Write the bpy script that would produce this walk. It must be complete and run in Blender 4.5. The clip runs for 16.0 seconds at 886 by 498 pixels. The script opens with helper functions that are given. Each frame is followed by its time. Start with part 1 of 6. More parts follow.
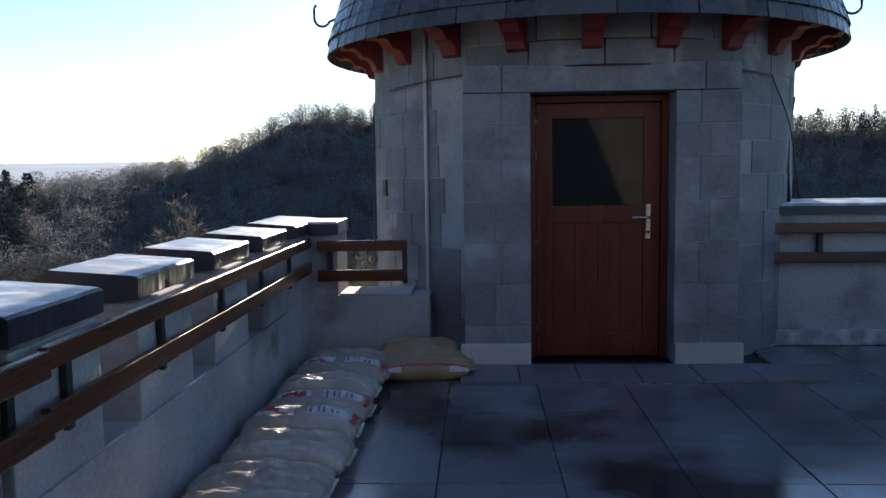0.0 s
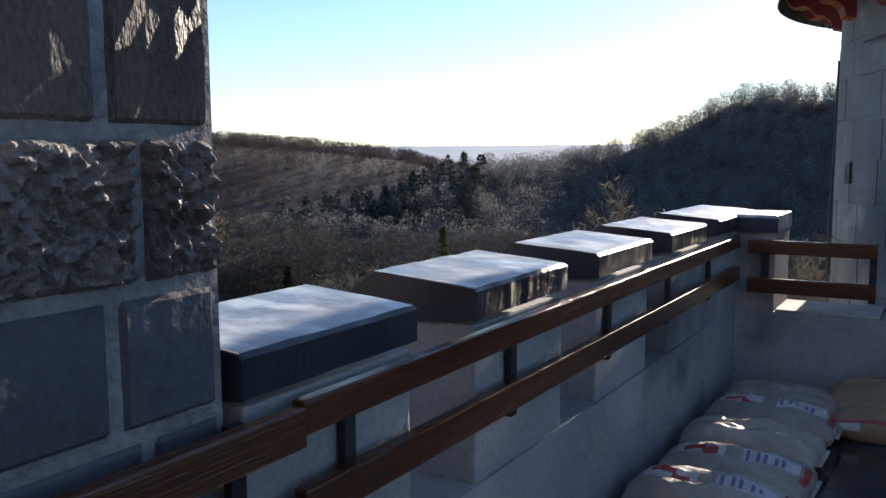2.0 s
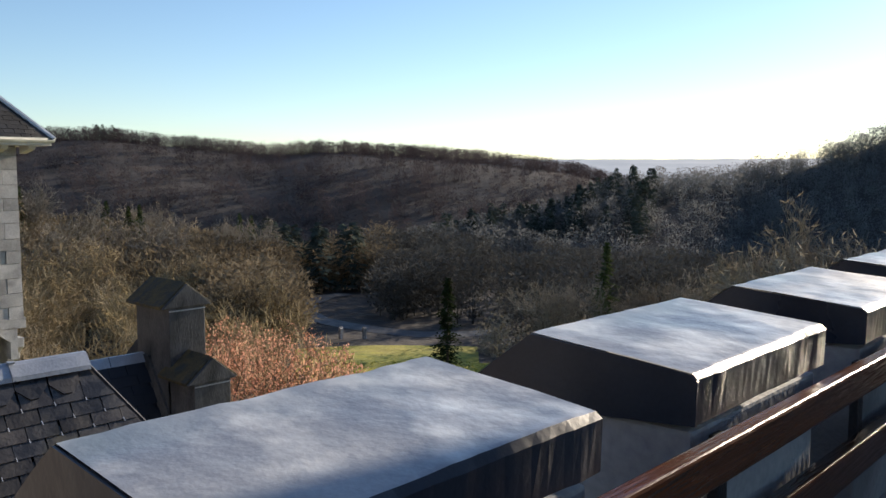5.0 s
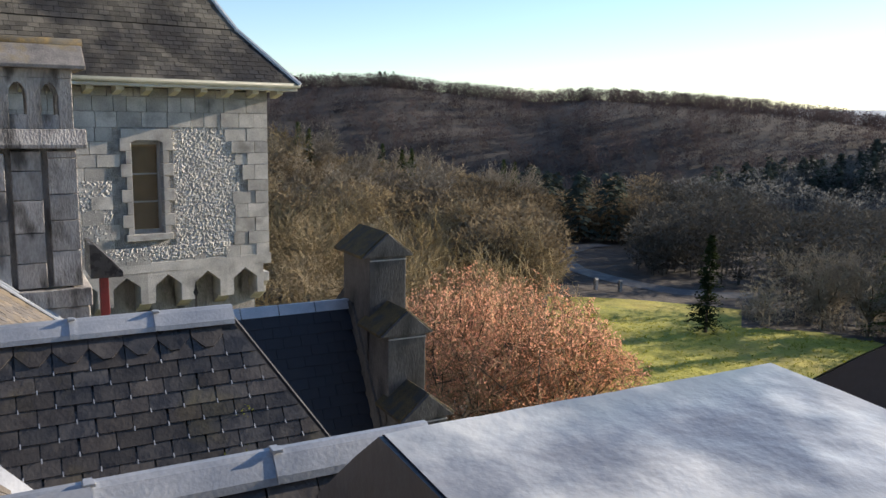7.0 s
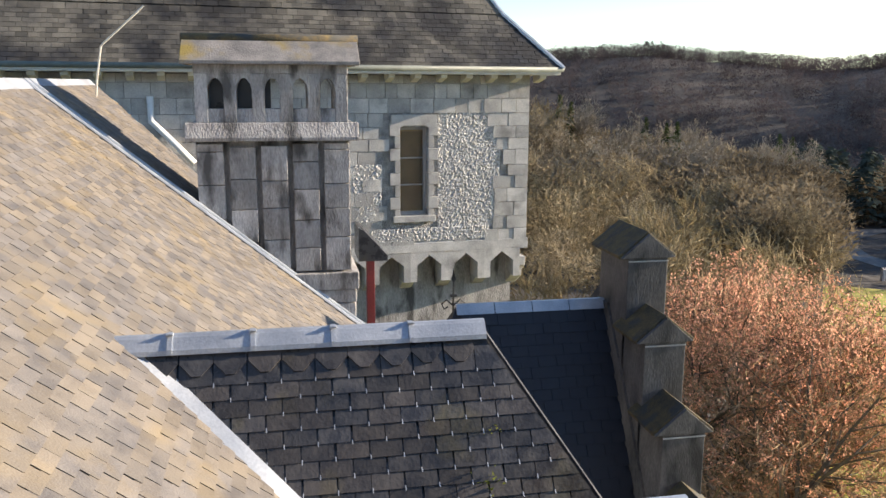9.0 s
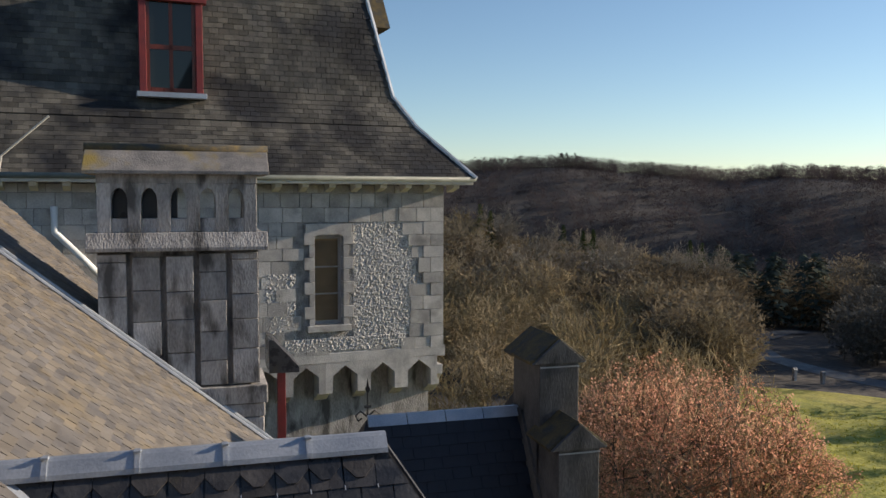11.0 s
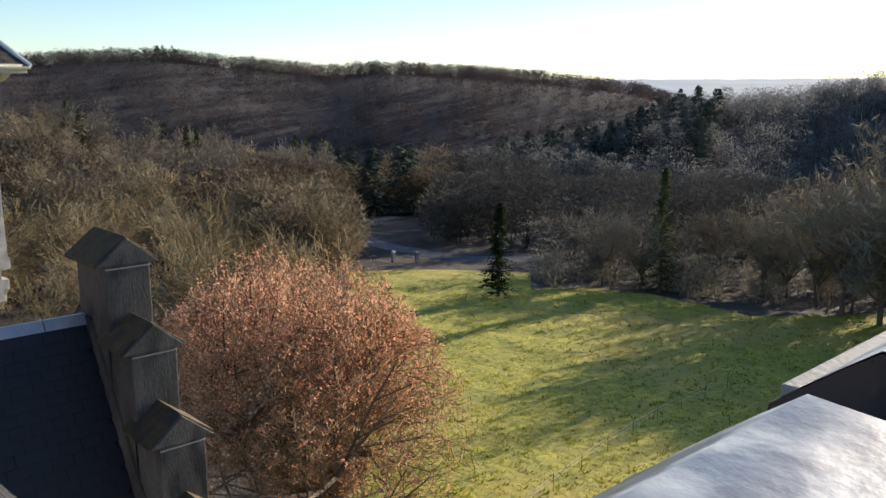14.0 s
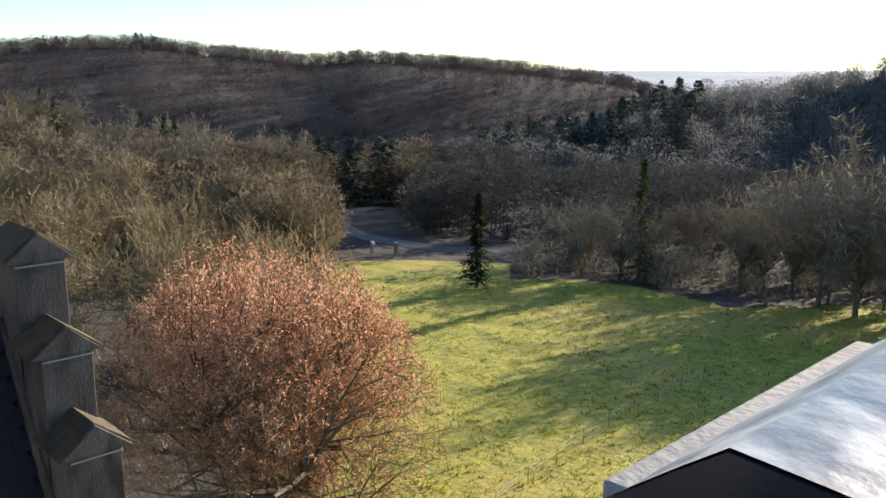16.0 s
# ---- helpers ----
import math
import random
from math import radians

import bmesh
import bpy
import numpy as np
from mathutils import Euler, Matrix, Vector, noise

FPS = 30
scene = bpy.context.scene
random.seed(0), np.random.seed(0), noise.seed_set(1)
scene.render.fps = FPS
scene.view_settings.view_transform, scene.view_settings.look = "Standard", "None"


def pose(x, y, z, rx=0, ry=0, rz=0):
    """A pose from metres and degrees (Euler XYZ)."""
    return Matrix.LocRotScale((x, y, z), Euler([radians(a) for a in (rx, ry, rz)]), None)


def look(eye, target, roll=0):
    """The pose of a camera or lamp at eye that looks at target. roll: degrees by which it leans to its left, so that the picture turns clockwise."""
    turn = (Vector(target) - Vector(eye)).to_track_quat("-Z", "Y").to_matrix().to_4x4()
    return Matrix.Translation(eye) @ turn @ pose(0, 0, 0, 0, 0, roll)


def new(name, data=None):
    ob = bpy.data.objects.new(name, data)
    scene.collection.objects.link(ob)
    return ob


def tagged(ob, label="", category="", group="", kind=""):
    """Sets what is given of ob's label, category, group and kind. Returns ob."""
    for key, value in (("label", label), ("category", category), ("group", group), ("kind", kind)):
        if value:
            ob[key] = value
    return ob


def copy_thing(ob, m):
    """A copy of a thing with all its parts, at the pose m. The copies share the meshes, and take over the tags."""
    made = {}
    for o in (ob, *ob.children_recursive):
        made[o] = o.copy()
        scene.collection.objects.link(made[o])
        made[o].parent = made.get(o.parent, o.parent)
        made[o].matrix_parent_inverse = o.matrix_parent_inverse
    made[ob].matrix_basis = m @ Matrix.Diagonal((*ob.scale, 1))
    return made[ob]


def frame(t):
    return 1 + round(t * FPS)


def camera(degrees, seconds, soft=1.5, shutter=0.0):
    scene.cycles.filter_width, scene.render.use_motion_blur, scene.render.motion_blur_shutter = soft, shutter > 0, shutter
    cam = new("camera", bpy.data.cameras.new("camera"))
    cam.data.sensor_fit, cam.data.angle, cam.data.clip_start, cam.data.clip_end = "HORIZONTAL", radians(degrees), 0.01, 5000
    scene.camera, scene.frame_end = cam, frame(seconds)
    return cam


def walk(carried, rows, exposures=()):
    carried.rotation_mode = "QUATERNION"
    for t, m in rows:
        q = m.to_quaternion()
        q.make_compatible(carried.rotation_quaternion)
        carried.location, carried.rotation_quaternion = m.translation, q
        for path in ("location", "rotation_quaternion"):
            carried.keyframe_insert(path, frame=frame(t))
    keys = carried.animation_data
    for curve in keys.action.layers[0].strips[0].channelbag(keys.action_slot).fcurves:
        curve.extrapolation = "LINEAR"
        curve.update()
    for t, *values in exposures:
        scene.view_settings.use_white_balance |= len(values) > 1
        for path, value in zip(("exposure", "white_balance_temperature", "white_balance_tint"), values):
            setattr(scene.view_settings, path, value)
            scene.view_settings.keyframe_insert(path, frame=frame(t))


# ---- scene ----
cam = camera(56.2, 16.0)
PATH = [
    (0, (-0.061, 3.372, 1.487), (-0.147, 5.360, 1.296), -0.8),
    (0.5, (-0.145, 3.671, 1.434), (-0.531, 5.618, 1.196), -0.4),
    (1, (-0.232, 3.952, 1.461), (-0.796, 5.855, 1.223), -0.1),
    (1.5, (-0.232, 4.244, 1.446), (-1.080, 6.040, 1.222), -0.7),
    (2, (-0.269, 4.539, 1.456), (-1.312, 6.230, 1.235), -0.4),
    (2.5, (-0.371, 4.821, 1.456), (-1.435, 6.497, 1.222), -1.2),
    (3, (-0.424, 5.115, 1.433), (-1.547, 6.749, 1.184), -1.9),
    (3.5, (-0.458, 5.405, 1.446), (-1.760, 6.909, 1.239), -1.0),
    (4, (-0.554, 5.664, 1.454), (-1.908, 7.123, 1.261), -0.2),
    (4.2, (-0.614, 5.775, 1.453), (-1.951, 7.252, 1.277), -0.4),
    (6.5, (-0.871, 6.920, 1.419), (-2.455, 8.101, 1.109), 1.7),
    (7, (-0.947, 7.136, 1.471), (-2.677, 8.088, 1.152), 1.0),
    (7.5, (-1.000, 7.121, 1.548), (-2.762, 7.983, 1.158), 2.4),
    (8, (-1.140, 7.218, 1.649), (-2.958, 7.928, 1.214), 2.3),
    (8.5, (-1.220, 7.226, 1.661), (-3.083, 7.720, 1.129), 1.4),
    (9, (-1.240, 7.237, 1.691), (-3.165, 7.611, 1.301), 0.3),
    (9.2, (-1.245, 7.256, 1.699), (-3.197, 7.606, 1.442), -0.5),
    (11.3, (-1.270, 7.404, 1.674), (-3.175, 7.996, 1.523), 0.4),
    (11.5, (-1.271, 7.411, 1.647), (-3.129, 8.100, 1.383), 0.7),
    (12, (-1.271, 7.423, 1.610), (-3.028, 8.299, 1.231), 0.5),
    (12.5, (-1.271, 7.446, 1.603), (-2.892, 8.556, 1.229), -0.4),
    (13, (-1.272, 7.428, 1.636), (-2.769, 8.704, 1.274), -0.7),
    (13.5, (-1.277, 7.683, 1.577), (-2.751, 8.985, 1.217), -0.9),
    (14, (-1.250, 7.849, 1.577), (-2.690, 9.185, 1.202), -0.0),
    (14.5, (-1.330, 8.022, 1.565), (-2.740, 9.393, 1.197), 1.7),
    (15, (-1.344, 8.083, 1.595), (-2.738, 9.470, 1.229), 1.8),
    (15.5, (-1.340, 8.294, 1.555), (-2.715, 9.694, 1.167), 0.8),
    (16, (-1.337, 8.513, 1.545), (-2.745, 9.878, 1.147), 0.4),
]
walk(cam, [(t, look(e, g, r)) for t, e, g, r in PATH], [(0, 1.14, 5950, 13), (2.5, 0.98, 6100, 13), (3.5, 0.68, 6200, 13), (4.2, 0.75, 6250, 12), (6.5, 1.0, 6300, 11), (7, 1.1, 6350, 11), (8, 1.42, 6450, 11), (9.2, 1.6, 6450, 11), (11.3, 0.52, 6400, 11), (11.7, 0.9, 6450, 11), (12.5, 1.32, 6450, 11), (13.3, 1.05, 6400, 11), (14, 1.02, 6350, 11), (15, 1.2, 6350, 10), (16, 1.32, 6350, 10)])

# ---- light ----
SUN_HEAD, SUN_EL = -0.35, 15.9     # degrees left of +y, degrees above the horizon
world = bpy.data.worlds.new("sky")
scene.world = world
world.use_nodes = True
wn = world.node_tree
wn.nodes.clear()
w_out = wn.nodes.new("ShaderNodeOutputWorld")
w_bg = wn.nodes.new("ShaderNodeBackground")
w_sky = wn.nodes.new("ShaderNodeTexSky")
w_sky.sky_type = "NISHITA"
w_sky.sun_disc = False
w_sky.sun_elevation = radians(SUN_EL)
w_sky.sun_rotation = radians(-SUN_HEAD)
w_sky.altitude = 300
w_sky.air_density, w_sky.dust_density, w_sky.ozone_density = 0.95, 0.12, 2.2
w_bg.inputs["Strength"].default_value = 0.092
wn.links.new(w_sky.outputs[0], w_bg.inputs["Color"])
wn.links.new(w_bg.outputs[0], w_out.inputs["Surface"])
sun_data = bpy.data.lights.new("sun", "SUN")
sun_data.energy, sun_data.angle, sun_data.color = 4.8, radians(0.6), (1.0, 0.84, 0.64)
sun_way = Vector((-math.sin(radians(SUN_HEAD)) * math.cos(radians(SUN_EL)), math.cos(radians(SUN_HEAD)) * math.cos(radians(SUN_EL)), math.sin(radians(SUN_EL))))
sun = new("sun", sun_data)
sun.matrix_basis = look(sun_way * 400, (0, 0, 0))


# ---- materials ----
def surface(name, low, high, scale=3.0, rough=(0.6, 0.85), bump=0.2, fine=60.0, metal=0.0, spread=0.0, island=0.0, stretch=(1, 1, 1), stain=None, stain_scale=0.8, stain_at=(0.55, 0.7), bump_scale=None, bump_gap=0.01, grainy=0.55, second=None):
    """Two tones mixed by coarse noise, a fine grain, an optional stain, and relief, in metres of the world."""
    m = bpy.data.materials.new(name)
    m.use_nodes = True
    nt = m.node_tree
    n, l = nt.nodes, nt.links
    bsdf = n["Principled BSDF"]
    geo = n.new("ShaderNodeNewGeometry")
    mp = n.new("ShaderNodeMapping")
    mp.inputs["Scale"].default_value = stretch
    l.new(geo.outputs["Position"], mp.inputs["Vector"])

    def noise_tex(sc, detail=5.0):
        t = n.new("ShaderNodeTexNoise")
        t.inputs["Scale"].default_value, t.inputs["Detail"].default_value = sc, detail
        l.new(mp.outputs[0], t.inputs["Vector"])
        return t

    coarse, grain = noise_tex(scale), noise_tex(fine, 3.0)
    add = n.new("ShaderNodeMath")
    add.operation = "MULTIPLY_ADD"
    l.new(grain.outputs["Fac"], add.inputs[0])
    add.inputs[1].default_value = grainy
    l.new(coarse.outputs["Fac"], add.inputs[2])
    ramp = n.new("ShaderNodeMapRange")
    ramp.inputs["From Min"].default_value, ramp.inputs["From Max"].default_value = 0.5 * (0.5 + 0.5 * grainy) + 0.11, 0.775 + 0.5 * grainy
    l.new(add.outputs[0], ramp.inputs["Value"])
    mix = n.new("ShaderNodeMix")
    mix.data_type = "RGBA"
    mix.inputs[6].default_value, mix.inputs[7].default_value = (*low, 1), (*high, 1)
    l.new(ramp.outputs[0], mix.inputs[0])
    colour = mix.outputs[2]
    if stain:
        blot = noise_tex(stain_scale, 6.0)
        sr = n.new("ShaderNodeMapRange")
        sr.inputs["From Min"].default_value, sr.inputs["From Max"].default_value = stain_at
        l.new(blot.outputs["Fac"], sr.inputs["Value"])
        sm = n.new("ShaderNodeMix")
        sm.data_type = "RGBA"
        l.new(sr.outputs[0], sm.inputs[0])
        l.new(colour, sm.inputs[6])
        sm.inputs[7].default_value = (*stain, 1)
        colour = sm.outputs[2]
    if second:
        # some pieces weather to another tone
        pick = n.new("ShaderNodeObjectInfo").outputs["Random"] if spread else geo.outputs["Random Per Island"]
        part_of, sw, tone = n.new("ShaderNodeMath"), n.new("ShaderNodeMapRange"), n.new("ShaderNodeMix")
        part_of.operation = "PINGPONG"
        part_of.inputs[1].default_value = 0.137
        l.new(pick, part_of.inputs[0])
        sw.inputs["From Min"].default_value, sw.inputs["From Max"].default_value = 0.04, 0.137
        sw.inputs["To Max"].default_value = 0.5
        l.new(part_of.outputs[0], sw.inputs["Value"])
        tone.data_type = "RGBA"
        l.new(sw.outputs[0], tone.inputs[0])
        l.new(colour, tone.inputs[6])
        tone.inputs[7].default_value = (*second, 1)
        colour = tone.outputs[2]
    if spread or island:
        hsv = n.new("ShaderNodeHueSaturation")
        mr = n.new("ShaderNodeMapRange")
        amount = spread or island
        mr.inputs["To Min"].default_value, mr.inputs["To Max"].default_value = 1 - amount, 1 + amount
        if spread:
            info = n.new("ShaderNodeObjectInfo")
            l.new(info.outputs["Random"], mr.inputs["Value"])
        else:
            l.new(geo.outputs["Random Per Island"], mr.inputs["Value"])
        l.new(mr.outputs[0], hsv.inputs["Value"])
        l.new(colour, hsv.inputs["Color"])
        colour = hsv.outputs[0]
    l.new(colour, bsdf.inputs["Base Color"])
    rr = n.new("ShaderNodeMapRange")
    rr.inputs["To Min"].default_value, rr.inputs["To Max"].default_value = rough
    rr.inputs["From Min"].default_value, rr.inputs["From Max"].default_value = 0.35, 0.65
    l.new(coarse.outputs["Fac"], rr.inputs["Value"])
    l.new(rr.outputs[0], bsdf.inputs["Roughness"])
    bsdf.inputs["Metallic"].default_value = metal
    if bump:
        src = grain if bump_scale is None else noise_tex(bump_scale, 6.0)
        b = n.new("ShaderNodeBump")
        b.inputs["Strength"].default_value, b.inputs["Distance"].default_value = bump, bump_gap
        l.new(src.outputs["Fac"], b.inputs["Height"])
        l.new(b.outputs[0], bsdf.inputs["Normal"])
    return m


M_RENDER = surface("grey_render", (0.25, 0.255, 0.27), (0.47, 0.47, 0.465), 2.2, (0.7, 0.95), 0.35, 45, stain=(0.17, 0.17, 0.175), stain_scale=1.7)
M_ASHLAR = surface("turret_stone", (0.13, 0.136, 0.146), (0.30, 0.302, 0.31), 2.2, (0.7, 0.95), 0.45, 38, spread=0.12, stain=(0.37, 0.37, 0.375), stain_scale=2.6, stain_at=(0.55, 0.72), grainy=0.4)
M_MORTAR = surface("mortar", (0.30, 0.30, 0.30), (0.50, 0.49, 0.47), 6.0, (0.8, 0.95), 0.4, 80)
M_ROCK = surface("rock_faced_stone", (0.075, 0.070, 0.066), (0.28, 0.255, 0.235), 6.0, (0.38, 0.7), 0.9, 70, spread=0.25, bump_scale=45, bump_gap=0.02)
M_TOOLED = surface("tooled_stone", (0.05, 0.043, 0.038), (0.20, 0.165, 0.14), 6.0, (0.5, 0.85), 1.0, 110, spread=0.2, stretch=(1, 1, 0.45), bump_gap=0.016)
M_PIERLOW = surface("smooth_pier_stone", (0.065, 0.070, 0.084), (0.165, 0.17, 0.188), 3.0, (0.65, 0.9), 0.5, 50, spread=0.2, stain=(0.055, 0.056, 0.063), stain_scale=3.0, grainy=0.35)
M_PIERJOINT = surface("pier_mortar", (0.16, 0.164, 0.173), (0.37, 0.37, 0.375), 9.0, (0.8, 0.95), 0.9, 50, bump_scale=30, bump_gap=0.03)
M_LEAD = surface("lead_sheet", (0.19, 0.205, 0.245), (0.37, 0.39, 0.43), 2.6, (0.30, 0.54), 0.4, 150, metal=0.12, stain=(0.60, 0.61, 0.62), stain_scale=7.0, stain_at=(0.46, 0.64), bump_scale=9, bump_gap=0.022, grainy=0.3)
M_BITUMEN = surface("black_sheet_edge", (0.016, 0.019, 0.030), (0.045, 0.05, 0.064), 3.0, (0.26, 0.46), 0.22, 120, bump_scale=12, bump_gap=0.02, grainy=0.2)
M_BAND = surface("rough_stone_band", (0.15, 0.145, 0.14), (0.42, 0.40, 0.38), 8.0, (0.5, 0.8), 0.9, 60, bump_scale=40, bump_gap=0.025)
M_ZINC = surface("zinc_ridge", (0.30, 0.33, 0.38), (0.52, 0.55, 0.60), 3.0, (0.35, 0.55), 0.15, 60, metal=0.4)
M_FLOOR = surface("wet_slab", (0.075, 0.08, 0.095), (0.19, 0.197, 0.22), 0.9, (0.03, 0.40), 0.05, 90, spread=0.16, stain=(0.022, 0.023, 0.028), stain_scale=0.8, stain_at=(0.50, 0.60), grainy=0.4)
M_SLABLIGHT = surface("threshold_slab", (0.10, 0.105, 0.12), (0.22, 0.225, 0.24), 2.5, (0.3, 0.6), 0.2, 70, spread=0.1)
M_RAIL = surface("varnished_rail", (0.034, 0.011, 0.0045), (0.125, 0.040, 0.0125), 7.0, (0.13, 0.30), 0.3, 160, stretch=(1, 0.06, 1), spread=0.12)
M_RAILX = surface("varnished_rail_cross", (0.034, 0.011, 0.0045), (0.125, 0.040, 0.0125), 7.0, (0.13, 0.30), 0.3, 160, stretch=(0.06, 1, 1), spread=0.12)
M_DOOR = surface("mahogany_door", (0.085, 0.014, 0.007), (0.17, 0.032, 0.014), 6.0, (0.22, 0.4), 0.25, 140, stretch=(1, 1, 0.06))
M_REDWOOD = surface("red_painted_wood", (0.14, 0.018, 0.020), (0.27, 0.038, 0.038), 6.0, (0.5, 0.75), 0.3, 60)
M_STEEL = surface("brushed_steel", (0.55, 0.55, 0.56), (0.72, 0.72, 0.73), 12.0, (0.2, 0.35), 0.05, 200, metal=1.0)
M_IRON = surface("dark_iron", (0.025, 0.026, 0.03), (0.07, 0.07, 0.075), 9.0, (0.4, 0.65), 0.2, 120, metal=0.6)
M_CABLE = surface("black_cable", (0.012, 0.012, 0.013), (0.03, 0.03, 0.032), 9.0, (0.35, 0.5), 0.0, 120)
M_PIPE = surface("grey_plastic_pipe", (0.42, 0.42, 0.41), (0.58, 0.58, 0.56), 6.0, (0.4, 0.55), 0.05, 90)
M_WHITEPIPE = surface("white_pipe", (0.62, 0.63, 0.64), (0.78, 0.78, 0.78), 5.0, (0.35, 0.5), 0.05, 90)
M_SLATE = surface("slate", (0.028, 0.029, 0.034), (0.070, 0.070, 0.075), 9.0, (0.20, 0.46), 0.3, 40, spread=0.40, second=(0.070, 0.057, 0.044), stain=(0.095, 0.085, 0.045), stain_scale=2.2, stain_at=(0.58, 0.76), grainy=0.3)
M_SLATE_J = surface("slate_run", (0.028, 0.029, 0.034), (0.070, 0.070, 0.075), 9.0, (0.20, 0.46), 0.3, 40, island=0.40, second=(0.070, 0.057, 0.044), stain=(0.095, 0.085, 0.045), stain_scale=2.2, stain_at=(0.58, 0.76), grainy=0.3)
# Slate darkened well below the other roofs: the gable's shade in its colour.
M_SLATE_SHADED = surface("slate_blue_shaded", (0.011, 0.014, 0.023), (0.024, 0.029, 0.041), 4.0, (0.6, 0.85), 0.2, 75, island=0.2, grainy=0.2)
M_TAN = surface("weathered_slate", (0.095, 0.089, 0.089), (0.165, 0.150, 0.138), 7.0, (0.5, 0.8), 0.35, 90, spread=0.16, second=(0.195, 0.158, 0.108), stain=(0.20, 0.152, 0.08), stain_scale=2.4, stain_at=(0.54, 0.78))
M_TAN_J = surface("weathered_slate_run", (0.095, 0.089, 0.089), (0.165, 0.150, 0.138), 7.0, (0.5, 0.8), 0.35, 90, island=0.16, second=(0.195, 0.158, 0.108), stain=(0.20, 0.152, 0.08), stain_scale=2.4, stain_at=(0.54, 0.78))
M_OLDSLATE = surface("old_tower_slate", (0.045, 0.042, 0.037), (0.145, 0.132, 0.108), 2.2, (0.6, 0.9), 0.6, 60, island=0.45, stain=(0.014, 0.014, 0.016), stain_scale=0.9, stain_at=(0.45, 0.60))
M_OLDSLATE_ONE = surface("old_tower_slate_piece", (0.045, 0.042, 0.037), (0.145, 0.132, 0.108), 2.2, (0.6, 0.9), 0.6, 60, spread=0.45, stain=(0.014, 0.014, 0.016), stain_scale=0.9, stain_at=(0.45, 0.60))
M_OLDSTONE = surface("weathered_stone", (0.20, 0.19, 0.185), (0.52, 0.495, 0.475), 5.0, (0.75, 0.95), 0.8, 45, spread=0.26, stretch=(1, 1, 0.4), stain=(0.095, 0.09, 0.086), stain_scale=4.0, stain_at=(0.51, 0.64), bump_gap=0.02)
M_GABLE = surface("gable_stone", (0.045, 0.044, 0.045), (0.17, 0.16, 0.152), 6.0, (0.7, 0.95), 0.5, 55, spread=0.15, stretch=(1, 1, 0.4), stain=(0.03, 0.03, 0.03), stain_scale=3.0, stain_at=(0.5, 0.65))
M_MOSS = surface("mossy_coping", (0.03, 0.028, 0.022), (0.15, 0.11, 0.045), 7.0, (0.8, 0.95), 0.6, 60, stain=(0.05, 0.05, 0.047), stain_scale=5.0, stain_at=(0.5, 0.62))
M_TOWERSTONE = surface("tower_limestone", (0.27, 0.264, 0.262), (0.54, 0.52, 0.495), 3.0, (0.7, 0.95), 0.5, 45, spread=0.22, stain=(0.17, 0.163, 0.158), stain_scale=2.0, stain_at=(0.54, 0.72))
M_TOWERROCK = surface("tower_rock_face", (0.27, 0.265, 0.26), (0.58, 0.56, 0.54), 9.0, (0.55, 0.85), 0.9, 40, bump_scale=22, bump_gap=0.035)
M_TRIM = surface("pale_trim_stone", (0.38, 0.37, 0.35), (0.56, 0.55, 0.52), 4.0, (0.7, 0.9), 0.3, 50, spread=0.1)
M_TOWERTRIM = surface("tower_dressed_stone", (0.27, 0.262, 0.258), (0.47, 0.455, 0.44), 4.0, (0.7, 0.9), 0.4, 50, spread=0.14, stain=(0.18, 0.17, 0.165), stain_scale=3.0, stain_at=(0.55, 0.72))
M_WINWOOD = surface("window_wood", (0.30, 0.285, 0.27), (0.45, 0.43, 0.41), 8.0, (0.5, 0.7), 0.2, 80, stretch=(1, 1, 0.1))
M_CAPSTONE = surface("lichen_capstone", (0.13, 0.12, 0.115), (0.33, 0.30, 0.27), 5.0, (0.75, 0.95), 0.6, 50, stain=(0.30, 0.215, 0.055), stain_scale=1.9, stain_at=(0.52, 0.66))
M_CREAM = surface("cream_eave_board", (0.42, 0.40, 0.35), (0.62, 0.59, 0.52), 5.0, (0.6, 0.8), 0.2, 60)
M_COPPER = surface("dull_gutter", (0.07, 0.085, 0.08), (0.16, 0.18, 0.165), 5.0, (0.5, 0.7), 0.2, 60)
M_BAG = surface("grey_bag", (0.30, 0.265, 0.225), (0.52, 0.47, 0.41), 3.5, (0.12, 0.34), 0.45, 60, spread=0.14, bump_scale=20, bump_gap=0.02, grainy=0.2)
M_TANBAG = surface("tan_bag", (0.26, 0.18, 0.10), (0.40, 0.29, 0.17), 5.0, (0.4, 0.6), 0.4, 60, bump_scale=18, bump_gap=0.015)
M_WHITE = surface("white_print", (0.50, 0.48, 0.48), (0.64, 0.62, 0.61), 8.0, (0.15, 0.35), 0.45, 60, bump_scale=20, bump_gap=0.02, grainy=0.2)
M_REDPRINT = surface("red_print", (0.34, 0.06, 0.06), (0.44, 0.10, 0.09), 8.0, (0.2, 0.4), 0.4, 60, bump_scale=20, bump_gap=0.02, grainy=0.2)
M_BLUEPRINT = surface("blue_print", (0.16, 0.15, 0.30), (0.22, 0.21, 0.36), 8.0, (0.2, 0.4), 0.4, 60, bump_scale=20, bump_gap=0.02, grainy=0.2)
M_FIELD = surface("meadow", (0.12, 0.145, 0.016), (0.42, 0.385, 0.055), 0.5, (0.85, 1.0), 0.6, 3.0, stain=(0.38, 0.30, 0.07), stain_scale=0.05, stain_at=(0.48, 0.68), bump_scale=1.8, bump_gap=0.22, grainy=1.0)
# Leaf litter, darkened for the shade of the trees over it.
M_WOODFLOOR = surface("wood_floor", (0.034, 0.029, 0.027), (0.068, 0.058, 0.052), 0.06, (0.9, 1.0), 0.6, 0.6, bump_gap=0.6)
